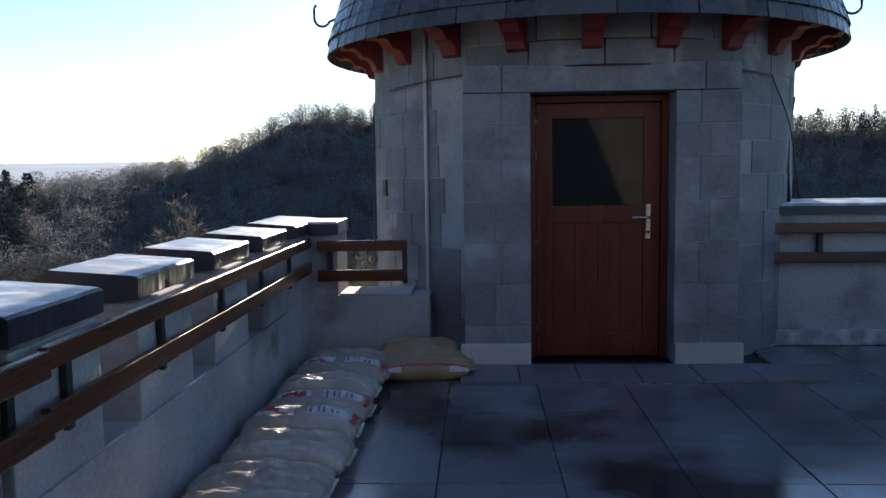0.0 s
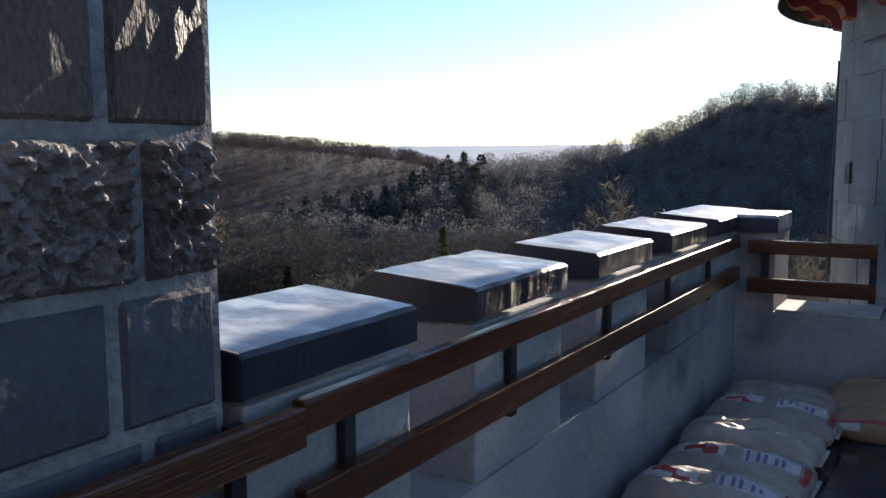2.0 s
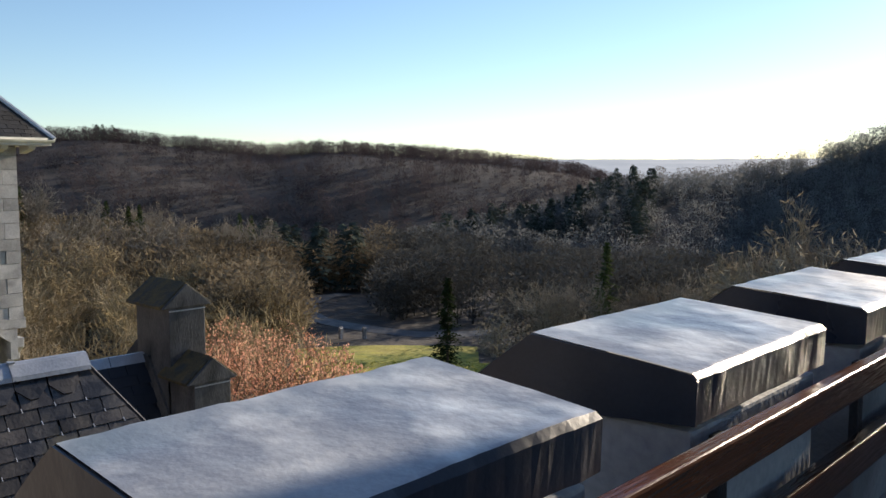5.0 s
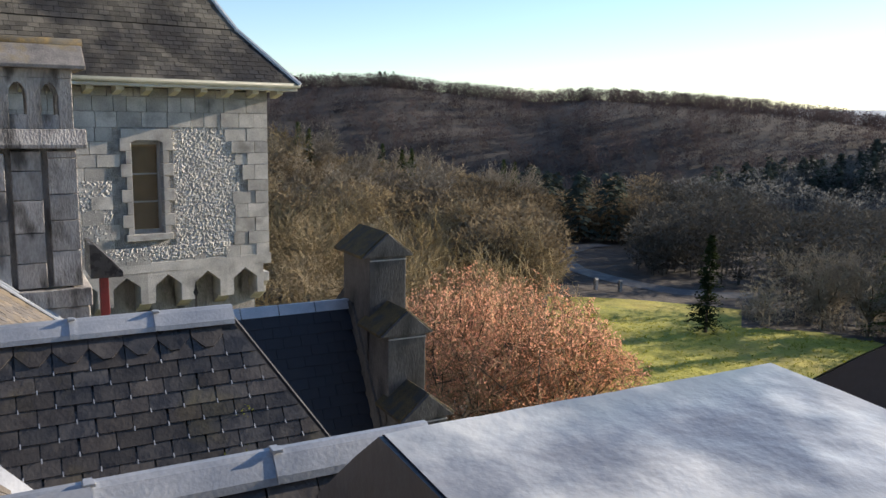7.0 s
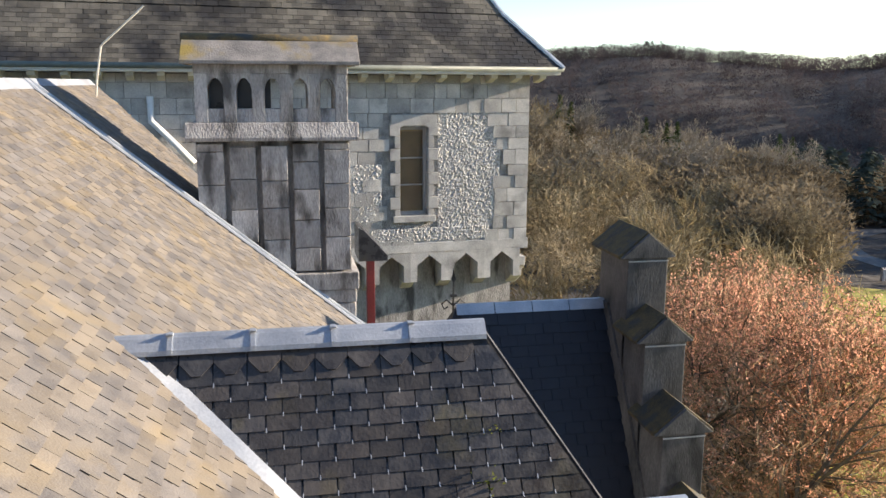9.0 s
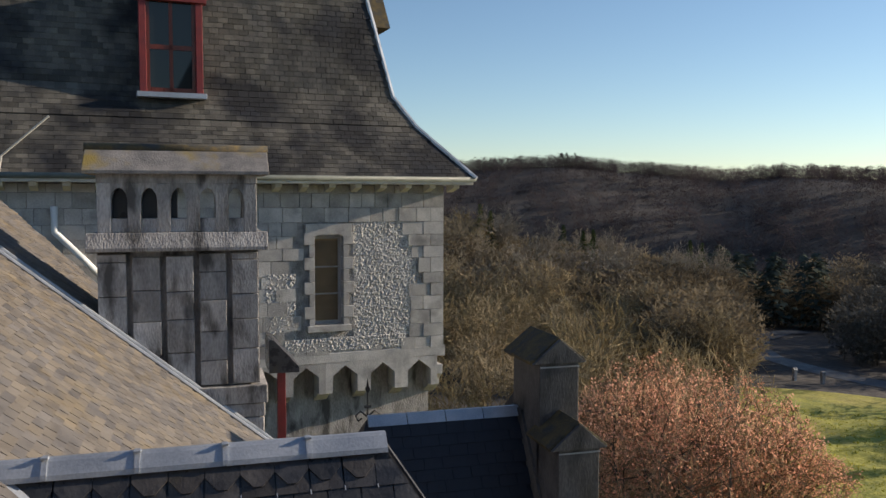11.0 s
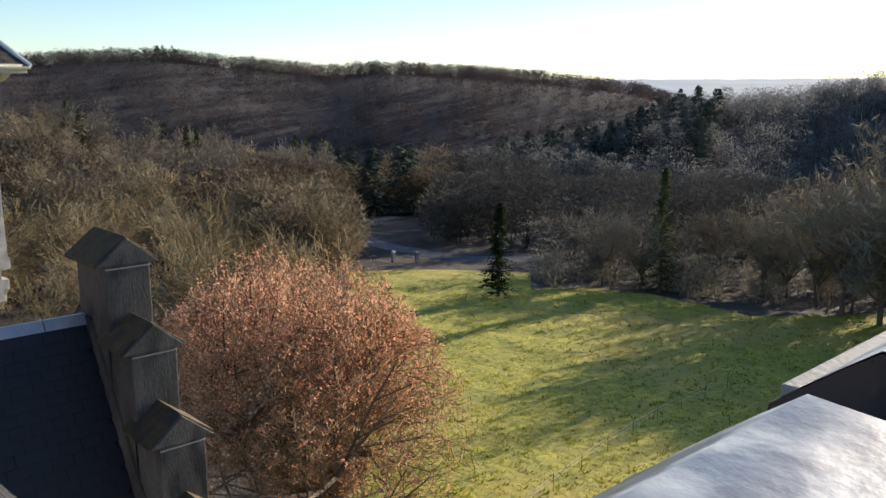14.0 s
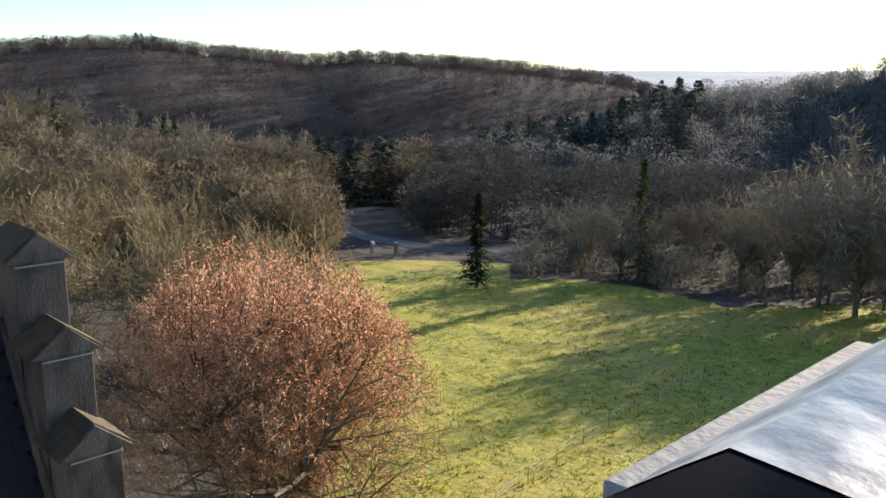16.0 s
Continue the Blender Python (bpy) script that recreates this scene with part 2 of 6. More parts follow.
# Far land in pale blue: the haze of distance is painted in its colour.
M_DISTANT_HAZE = surface("distant_land_haze", (0.26, 0.32, 0.39), (0.36, 0.42, 0.49), 0.004, (0.9, 1.0), 0.0, 0.05)
M_ROAD = surface("asphalt", (0.045, 0.05, 0.058), (0.085, 0.09, 0.10), 0.8, (0.5, 0.8), 0.1, 20)
M_BARK = surface("bark", (0.055, 0.042, 0.030), (0.15, 0.115, 0.08), 4.0, (0.85, 1.0), 0.4, 30)

def foliage(name, low, high, scale, through_light=0.4, vary=0.3, whole=0.0):
    """Matt leaves or twig sprays that also let light through."""
    m = bpy.data.materials.new(name)
    m.use_nodes = True
    n, l = m.node_tree.nodes, m.node_tree.links
    n.remove(n["Principled BSDF"])
    out = n["Material Output"]
    geo = n.new("ShaderNodeNewGeometry")
    tex = n.new("ShaderNodeTexNoise")
    tex.inputs["Scale"].default_value, tex.inputs["Detail"].default_value = scale, 5.0
    l.new(geo.outputs["Position"], tex.inputs["Vector"])
    rng_ = n.new("ShaderNodeMapRange")
    rng_.inputs["From Min"].default_value, rng_.inputs["From Max"].default_value = 0.35, 0.65
    l.new(tex.outputs["Fac"], rng_.inputs["Value"])
    mix = n.new("ShaderNodeMix")
    mix.data_type = "RGBA"
    mix.inputs[6].default_value, mix.inputs[7].default_value = (*low, 1), (*high, 1)
    l.new(rng_.outputs[0], mix.inputs[0])
    hsv = n.new("ShaderNodeHueSaturation")
    mr = n.new("ShaderNodeMapRange")
    mr.inputs["To Min"].default_value, mr.inputs["To Max"].default_value = 1 - vary, 1 + vary
    l.new(geo.outputs["Random Per Island"], mr.inputs["Value"])
    l.new(mr.outputs[0], hsv.inputs["Value"])
    l.new(mix.outputs[2], hsv.inputs["Color"])
    if whole:
        info, sat = n.new("ShaderNodeObjectInfo"), n.new("ShaderNodeMapRange")
        sat.inputs["To Min"].default_value, sat.inputs["To Max"].default_value = 1 - whole, 1 + whole
        l.new(info.outputs["Random"], sat.inputs["Value"])
        l.new(sat.outputs[0], hsv.inputs["Saturation"])
    dif, tra, sh = n.new("ShaderNodeBsdfDiffuse"), n.new("ShaderNodeBsdfTranslucent"), n.new("ShaderNodeMixShader")
    sh.inputs[0].default_value = through_light
    l.new(hsv.outputs[0], dif.inputs["Color"])
    l.new(hsv.outputs[0], tra.inputs["Color"])
    l.new(dif.outputs[0], sh.inputs[1])
    l.new(tra.outputs[0], sh.inputs[2])
    l.new(sh.outputs[0], out.inputs["Surface"])
    return m


M_TWIG = foliage("pale_twigs", (0.23, 0.18, 0.105), (0.42, 0.34, 0.21), 0.05, 0.2, 0.25, 0.15)
# Grey twigs and edge shrubs are lightened to take in haze at the wood edge.
M_GREYTWIG = foliage("grey_twigs", (0.20, 0.175, 0.14), (0.36, 0.315, 0.245), 0.07, 0.3, 0.2, 0.25)
M_EDGEWOOD = foliage("edge_shrub_twigs", (0.20, 0.18, 0.14), (0.34, 0.30, 0.23), 0.08, 0.25, 0.15)
M_RUSSET = foliage("russet_leaves", (0.64, 0.30, 0.19), (0.82, 0.46, 0.32), 0.35, 0.55, 0.2)
M_BEECHTWIG = foliage("beech_twigs", (0.44, 0.31, 0.18), (0.66, 0.49, 0.31), 0.3, 0.55, 0.25)
M_BEECHLIMB = foliage("beech_limbs", (0.22, 0.15, 0.09), (0.40, 0.285, 0.18), 0.5, 0.15, 0.2)
M_GRASS = foliage("grass_blades", (0.19, 0.205, 0.024), (0.38, 0.36, 0.055), 0.22, 0.5, 0.15)
M_MOSSLEAF = foliage("roof_moss", (0.10, 0.13, 0.03), (0.22, 0.25, 0.07), 8.0, 0.4, 0.3)
M_PINE = foliage("pine_needles", (0.045, 0.065, 0.026), (0.10, 0.125, 0.05), 0.4, 0.3, 0.3)
M_GREENLEAF = foliage("conifer_needles", (0.016, 0.025, 0.012), (0.045, 0.058, 0.024), 0.4, 0.2, 0.3)
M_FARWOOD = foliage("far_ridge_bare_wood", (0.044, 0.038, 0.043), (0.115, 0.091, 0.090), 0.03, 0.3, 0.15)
# Bare wood greyed and lightened: haze over the hillside is put into its colour.
M_HILLWOOD_HAZY = foliage("hillside_wood_hazy", (0.155, 0.160, 0.160), (0.21, 0.208, 0.20), 0.02, 0.45, 0.08)
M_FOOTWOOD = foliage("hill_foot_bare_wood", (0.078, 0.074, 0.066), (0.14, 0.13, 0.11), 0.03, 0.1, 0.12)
M_VALEWOOD = foliage("valley_bare_wood", (0.115, 0.094, 0.066), (0.24, 0.195, 0.132), 0.05, 0.3, 0.15)
# Needles lightened too, to sit with the hazed tone of the hillside.
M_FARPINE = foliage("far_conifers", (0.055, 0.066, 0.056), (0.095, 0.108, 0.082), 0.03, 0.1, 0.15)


def glass_material():
    m = bpy.data.materials.new("window_glass")
    m.use_nodes = True
    b = m.node_tree.nodes["Principled BSDF"]
    b.inputs["Base Color"].default_value = (0.02, 0.022, 0.02, 1)
    b.inputs["Roughness"].default_value = 0.03
    b.inputs["IOR"].default_value = 1.5
    return m


def clear_glass():
    m = bpy.data.materials.new("clear_glass")
    m.use_nodes = True
    b = m.node_tree.nodes["Principled BSDF"]
    b.inputs["Roughness"].default_value = 0.02
    b.inputs["Transmission Weight"].default_value = 1.0
    b.inputs["IOR"].default_value = 1.1
    return m


M_GLASS = glass_material()
M_CLEAR = clear_glass()


# ---- mesh helpers ----
class Geo:
    """Collects boxes, prisms and sheets into one mesh."""

    def __init__(self):
        self.v, self.f = [], []

    def add(self, verts, faces):
        k = len(self.v)
        self.v += [tuple(p) for p in verts]
        self.f += [tuple(i + k for i in q) for q in faces]
        return self

    def box(self, x0, x1, y0, y1, z0, z1):
        return self.add([(x0, y0, z0), (x1, y0, z0), (x1, y1, z0), (x0, y1, z0), (x0, y0, z1), (x1, y0, z1), (x1, y1, z1), (x0, y1, z1)],
                        [(0, 3, 2, 1), (4, 5, 6, 7), (0, 1, 5, 4), (1, 2, 6, 5), (2, 3, 7, 6), (3, 0, 4, 7)])

    def prism(self, outline, axis, a, b):
        """Extrudes a 2D outline: axis 'y' reads it as (x, z), 'x' as (y, z), 'z' as (x, y)."""
        def at(p, d):
            return {"y": (p[0], d, p[1]), "x": (d, p[0], p[1]), "z": (p[0], p[1], d)}[axis]
        n = len(outline)
        return self.add([at(p, a) for p in outline] + [at(p, b) for p in outline],
                        [tuple(range(n)), tuple(range(2 * n - 1, n - 1, -1))] + [(i, i + n, (i + 1) % n + n, (i + 1) % n) for i in range(n)])

    def tube(self, points, radius, sides=6, radius_end=None):
        pts = [Vector(p) for p in points]
        ring, faces = [], []
        for i, p in enumerate(pts):
            d = (pts[min(i + 1, len(pts) - 1)] - pts[max(i - 1, 0)]).normalized()
            u = d.orthogonal().normalized()
            if i and u.dot(last_u) < 0.99:
                u = (last_u - d * last_u.dot(d)).normalized()
            last_u = u
            w = d.cross(u)
            r = radius if radius_end is None else radius + (radius_end - radius) * i / (len(pts) - 1)
            ring += [p + (u * math.cos(2 * math.pi * k / sides) + w * math.sin(2 * math.pi * k / sides)) * r for k in range(sides)]
        for i in range(len(pts) - 1):
            faces += [(i * sides + k, i * sides + (k + 1) % sides, (i + 1) * sides + (k + 1) % sides, (i + 1) * sides + k) for k in range(sides)]
        faces += [tuple(range(sides))[::-1], tuple((len(pts) - 1) * sides + k for k in range(sides))]
        return self.add(ring, faces)

    def mesh(self, name, material, bevel=0.0, smooth=False, segments=2):
        me = bpy.data.meshes.new(name)
        me.from_pydata(self.v, [], self.f)
        bm = bmesh.new()
        bm.from_mesh(me)
        bmesh.ops.recalc_face_normals(bm, faces=bm.faces)
        if bevel:
            bmesh.ops.bevel(bm, geom=bm.edges[:], offset=bevel, segments=segments, affect="EDGES", profile=0.6, clamp_overlap=True)
        for q in bm.faces:
            q.smooth = smooth
        bm.to_mesh(me)
        bm.free()
        me.materials.append(material)
        return me

    def ob(self, name, material, parent=None, label="", bevel=0.0, smooth=False, segments=2):
        o = new(name, self.mesh(name, material, bevel, smooth, segments))
        o.parent = parent
        return tagged(o, label)


def box(name, material, x0, x1, y0, y1, z0, z1, parent=None, label="", bevel=0.0):
    return Geo().box(x0, x1, y0, y1, z0, z1).ob(name, material, parent, label, bevel)


def base(name, at, label, category, group="", kind="", turn=0.0):
    """The Empty at a thing's foot, that holds its parts."""
    e = new(name)
    e.matrix_basis = pose(*at, 0, 0, turn)
    e.empty_display_size = 0.1
    return tagged(e, label, category, group, kind)


def under(parent, o):
    """Hangs a world-placed object under a parent without moving it."""
    o.parent = parent
    o.matrix_parent_inverse = parent.matrix_basis.inverted()
    return o


def quick_mesh(name, verts, faces, material, smooth=False):
    me = bpy.data.meshes.new(name)
    me.from_pydata([tuple(p) for p in verts], [], faces)
    me.materials.append(material)
    if smooth:
        for q in me.polygons:
            q.use_smooth = True
    return me


def relief_block(name, w, h, d, amount, seed, material, cells=(14, 9), edge=0.012):
    """A stone block whose face (towards +y local -> outward +z local) is broken by noise."""
    nx, nz = cells
    us = [0.0] + [0.013 / w + (1 - 0.026 / w) * i / (nx - 2) for i in range(nx - 1)] + [1.0]
    ts = [0.0] + [0.013 / h + (1 - 0.026 / h) * i / (nz - 2) for i in range(nz - 1)] + [1.0]
    v, f = [], []
    for j in range(nz + 1):
        for i in range(nx + 1):
            u, t = us[i], ts[j]
            rim = min(u, 1 - u) * w, min(t, 1 - t) * h
            fall = min(1.0, min(rim) / 0.014)
            n1 = noise.noise(Vector((u * w * 27 + seed, t * h * 27, seed * 1.7)))
            n2 = noise.noise(Vector((u * w * 70 + seed, t * h * 70, seed * 3.1)))
            v.append((u * w, t * h, d + fall * (amount * (0.5 + 0.7 * n1 + 0.75 * n2)) - (1 - fall) * edge))
    for j in range(nz):
        for i in range(nx):
            a = j * (nx + 1) + i
            f.append((a, a + 1, a + nx + 2, a + nx + 1))
    k = len(v)
    v += [(0, 0, 0), (w, 0, 0), (w, h, 0), (0, h, 0)]
    c = [0, nx, (nz + 1) * (nx + 1) - 1, nz * (nx + 1)]
    f += [(k, k + 1, *[i for i in range(nx, -1, -1)])]
    f += [(k + 2, k + 3, *[nz * (nx + 1) + i for i in range(0, nx + 1)])]
    f += [(k + 3, k, *[j * (nx + 1) for j in range(0, nz + 1)])]
    f += [(k + 1, k + 2, *[j * (nx + 1) + nx for j in range(nz, -1, -1)])]
    return quick_mesh(name, v, f, material)


def slate_mesh(name, w, length, thick, material, pointed=False):
    """One slate: x across, y down the slope, z out; the head lies at the origin."""
    if pointed:
        out = [(-w / 2, 0), (w / 2, 0), (w / 2, length * 0.52), (w * 0.14, length), (-w * 0.14, length), (-w / 2, length * 0.52)]
    else:
        out = [(-w / 2, 0), (w / 2, 0), (w / 2, length - 0.006), (w / 2 - 0.006, length), (-w / 2 + 0.004, length), (-w / 2, length - 0.004)]
    n = len(out)
    v = [(x, y, 0) for x, y in out] + [(x, y, thick) for x, y in out]
    f = [tuple(range(n))[::-1], tuple(range(n, 2 * n))] + [(i, (i + 1) % n, (i + 1) % n + n, i + n) for i in range(n)]
    return quick_mesh(name, v, f, material)


def slate_poses(start, along, down, width, rows, pitch_w, exposure, inside, rng, first=0.0, tilt=0.05):
    """Poses of overlapping slates on a slope; inside(u, v) says where the roof is (metres along and down)."""
    a, d = Vector(along).normalized(), Vector(down).normalized()
    n = a.cross(d)
    if n.z < 0:
        n = -n
    out = []
    for r in range(rows):
        v = first + r * exposure
        k = 0
        u = -pitch_w / 2 if r % 2 else 0.0
        while u < width + pitch_w:
            if inside(u, v + exposure * 0.6):
                p = Vector(start) + a * (u + rng.uniform(-0.004, 0.004)) + d * (v + rng.uniform(-0.004, 0.004)) + n * 0.012
                dd = (d + n * (tilt + rng.uniform(-0.015, 0.015)) + a * rng.uniform(-0.012, 0.012)).normalized()
                nn = a.cross(dd)
                if nn.z < 0:
                    nn = -nn
                aa = dd.cross(nn)
                out.append(Matrix(((aa.x, dd.x, nn.x, p.x), (aa.y, dd.y, nn.y, p.y), (aa.z, dd.z, nn.z, p.z), (0, 0, 0, 1))))
            u += pitch_w
            k += 1
    return out


def place_pieces(mesh, poses, parent, name, most=300):
    """The first poses become pieces of their own, the rest one joined run."""
    inv = parent.matrix_basis.inverted() if parent else Matrix()
    for m in poses[:most]:
        o = new(name, mesh)
        o.parent = parent
        o.matrix_basis = inv @ m
    return poses[most:]


def join_run(name, mesh, poses, material, parent, label=""):
    src = np.array([tuple(v.co) for v in mesh.vertices])
    faces = [tuple(q.vertices) for q in mesh.polygons]
    v, f = [], []
    for i, m in enumerate(poses):
        mm = np.array(m)
        v.append(src @ mm[:3, :3].T + mm[:3, 3])
        k = i * len(src)
        f += [tuple(j + k for j in q) for q in faces]
    if not v:
        return None
    o = new(name, quick_mesh(name, np.concatenate(v), f, material))
    if parent:
        o.parent = parent
        o.matrix_basis = parent.matrix_basis.inverted()
    return tagged(o, label, kind="stuff")


# ---- terrace: floor ----
rng = random.Random(3)
floor = tagged(Geo().box(-1.45, 6.0, 0.4, 10.6, -0.35, -0.022).ob("floor", M_BITUMEN), "dark wet roof terrace floor of square slabs", "floor", kind="structure")

# ---- parapet with merlons ----
PX0, PX1 = -1.95, -1.41
parapet = tagged(Geo().box(PX0, PX1, 0.4, 10.25, -19.0, 0.50).ob("wall_west", M_RENDER), "grey rendered parapet wall with stained patches", "wall", kind="structure")
MERLONS = [(5.66, 6.245), (6.57, 7.195), (7.52, 8.145), (8.47, 9.095)]


def lead_cap(y0, y1, seed, x1=PX1):
    """A dressed sheet over the coping: flat top rising outward, then a steep outer fall."""
    prof = [(x1 + 0.006, 0.995), (x1 + 0.008, 1.076), (x1 - 0.004, 1.086), (x1 - 0.014, 1.0875), (-1.53, 1.096), (-1.65, 1.104), (-1.765, 1.112), (-1.83, 1.065), (-1.90, 1.01), (-1.965, 0.958), (-1.968, 0.94)]
    steps = max(6, int((y1 - y0) / 0.018))
    v, f = [], []
    for j in range(steps + 1):
        y = y0 - 0.008 + (y1 - y0 + 0.016) * j / steps
        for i, (x, z) in enumerate(prof):
            w = noise.noise(Vector((x * 9 + seed, y * 9, seed))) * 0.003 + noise.noise(Vector((x * 25, y * 25, seed + 4))) * 0.0018
            if i < 2:
                w = noise.noise(Vector((y * 24 + seed, z * 12, seed))) * 0.003 + noise.noise(Vector((y * 9 + seed, z * 4, seed))) * 0.003
                v.append((x + w, y, z + (0.003 * noise.noise(Vector((y * 8, seed, 0))) if i == 0 else 0)))
            else:
                v.append((x, y + (0.004 * noise.noise(Vector((x * 12, seed, j * 3.0))) if j in (0, steps) else 0), z + w))
    m = len(prof)
    f = [(j * m + i, (j + 1) * m + i, (j + 1) * m + i + 1, j * m + i + 1) for j in range(steps) for i in range(m - 1)]
    return v, f, prof, steps


def cap_object(v, f, m):
    """The sheet, with its turned-down black front edge."""
    me = quick_mesh("cap_sheet", v, f, M_LEAD, True)
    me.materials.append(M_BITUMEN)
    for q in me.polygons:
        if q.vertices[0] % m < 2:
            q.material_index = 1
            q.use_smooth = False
    return new("cap_sheet", me)


def merlon(y0, y1, seed):
    e = base("merlon", (-1.68, (y0 + y1) / 2, 0.5), "stone merlon capped with grey lead sheet on the parapet", "merlon", "merlons of the parapet")
    under(e, Geo().box(PX0 + 0.01, PX1 - 0.010, y0 + 0.004, y1 - 0.004, 0.498, 0.975).ob("body", M_RENDER, bevel=0.008))
    v, f, prof, steps = lead_cap(y0, y1, seed)
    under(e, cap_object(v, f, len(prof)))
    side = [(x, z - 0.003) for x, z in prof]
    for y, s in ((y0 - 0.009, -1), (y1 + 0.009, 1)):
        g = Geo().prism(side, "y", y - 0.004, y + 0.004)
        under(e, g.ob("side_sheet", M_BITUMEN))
    under(e, new("rough_course", relief_block("rough_course", y1 - y0 - 0.012, 0.19, 0.004, 0.034, seed + 0.3, M_BAND, (44, 15))))
    e.children[-1].matrix_parent_inverse = Matrix()
    e.children[-1].matrix_basis = e.matrix_basis.inverted() @ Matrix(((0, 0, 1, PX1 - 0.014), (1, 0, 0, y0 + 0.006), (0, 1, 0, 0.806), (0, 0, 0, 1)))
    return e


for k, (a, b) in enumerate(MERLONS):
    merlon(a, b, 3.1 * k + 1.0)

# corner merlon turns along the north side
corner = base("corner_merlon", (-1.5, 9.8, 0.5), "corner stone merlon capped with lead sheet", "merlon", "merlons of the parapet")
under(corner, Geo().prism([(PX0, 9.42), (PX1, 9.42), (PX1, 9.87), (-1.18, 9.87), (-1.18, 10.36), (PX0, 10.36)], "z", 0.498, 1.0).ob("body", M_RENDER, bevel=0.006))
v, f, prof, steps = lead_cap(9.42, 10.40, 17.0)
under(corner, cap_object(v, f, len(prof)))
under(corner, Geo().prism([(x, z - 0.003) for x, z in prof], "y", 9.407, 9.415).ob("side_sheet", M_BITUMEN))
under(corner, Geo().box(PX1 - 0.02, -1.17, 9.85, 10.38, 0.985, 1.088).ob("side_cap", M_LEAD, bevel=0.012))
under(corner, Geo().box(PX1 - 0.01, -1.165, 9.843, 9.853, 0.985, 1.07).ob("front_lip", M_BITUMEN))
wall_n1 = tagged(Geo().box(PX1, -0.45, 9.85, 10.30, -19.0, 0.50).ob("wall_north", M_RENDER, bevel=0.01), "low grey rendered wall closing the parapet corner", "wall", kind="structure")
tagged(Geo().box(-1.17, -0.6, 9.86, 10.28, 0.502, 0.515).ob("crenel_sill", M_TRIM, bevel=0.004), "pale stone sill in the crenel", "sill", kind="structure")

# north-east parapet past the turret
wall_ne = tagged(Geo().box(2.05, 6.0, 10.35, 10.85, -19.0, 1.07).ob("wall_northeast", M_RENDER), "pale grey rendered parapet wall beside the turret", "wall", kind="structure")
cap_ne = base("parapet_cap", (4, 10.6, 1.07), "lead-covered parapet coping beside the turret", "coping")
under(cap_ne, Geo().prism([(10.33, 1.072), (10.33, 1.15), (10.36, 1.165), (10.72, 1.19), (10.90, 1.075)], "x", 2.26, 6.02).ob("sheet", M_LEAD))
under(cap_ne, Geo().box(2.26, 6.0, 10.322, 10.329, 1.075, 1.145).ob("front_lip", M_BITUMEN))
tagged(Geo().box(2.2, 6.0, 10.325, 10.352, -0.02, 0.11).ob("baseboard", M_LEAD, bevel=0.006), "lead flashing along the wall foot", "flashing", kind="structure")
# plain walls close the terrace behind the walker
tagged(Geo().box(5.75, 6.25, 0.4, 10.35, -19.0, 1.0).ob("wall_east", M_RENDER), "plain grey rendered parapet wall", "wall", kind="structure")
# Unseen wall, made tall and dark so the door pane reflects less.
tagged(Geo().box(-1.95, 6.25, -0.1, 0.4, -19.0, 5.5).ob("wall_south", M_TOOLED), "unseen plain dark wall added behind the terrace", "wall", kind="structure")

# ---- tall rock-faced pier ----
pier = tagged(Geo().box(-2.14, -1.438, 2.6, 5.628, 0.0, 4.6).ob("pier", M_PIERJOINT), "tall pier of dark rock-faced stone blocks with pale joints", "pier", kind="structure")
COURSES = [(0.02, 0.42), (0.42, 0.72), (0.72, 0.985), (0.985, 1.235), (1.235, 1.50), (1.50, 1.775), (1.775, 2.05), (2.05, 2.32), (2.32, 2.6), (2.6, 2.9), (2.9, 3.2), (3.2, 3.5)]
for ci, (z0, z1) in enumerate(COURSES):
    y = 5.625
    k = 0
    while y > 3.2:
        wide = (0.17 if (ci % 2 == 0) == (k == 0) else 0.23) if k == 0 else rng.uniform(0.34, 0.5)
        h = z1 - z0 - 0.021
        rough = ci in (4, 7, 8, 10)
        smooth_low = ci < 4
        mat = M_ROCK if rough else (M_PIERLOW if smooth_low else M_TOOLED)
        me = relief_block("block", wide - 0.019, h, 0.012, 0.036 if rough else (0.004 if smooth_low else 0.008), ci * 7.3 + k * 2.9, mat, (52, 38) if rough else (8, 6))
        o = new("block", me)
        o.parent = pier
        o.matrix_basis = Matrix(((0, 0, 1, -1.442), (1, 0, 0, y - wide + 0.0095), (0, 1, 0, z0 + 0.0105), (0, 0, 0, 1)))
        y -= wide
        k += 1
    # the return face that looks along the parapet
    x = -1.442
    while x > -2.1:
        wide = min(0.33 if ci % 2 else 0.24, x + 2.13)
        if wide < 0.05:
            break
        o = new("block", relief_block("block", wide - 0.02, z1 - z0 - 0.022, 0.012, 0.012, ci * 3.3 + x, M_TOOLED, (8, 6)))
        o.parent = pier
        o.matrix_basis = Matrix(((-1, 0, 0, x - 0.01), (0, 0, 1, 5.626), (0, 1, 0, z0 + 0.011), (0, 0, 0, 1)))
        x -= wide

# ---- timber rails ----
RAIL_X0, RAIL_X1 = -1.390, -1.352


def rail_run(label, boards, posts):
    e = base("guard_rail", boards[0][1], label, "railing", "timber rails on the parapet")
    for mat, at, (x0, x1, y0, y1, z0, z1) in boards:
        under(e, Geo().box(x0, x1, y0, y1, z0, z1).ob("board", mat, bevel=0.010, segments=4))
    for x0, x1, y0, y1, z0, z1 in posts:
        under(e, box("bracket", M_IRON, x0, x1, y0, y1, z0, z1, bevel=0.003))
    return e


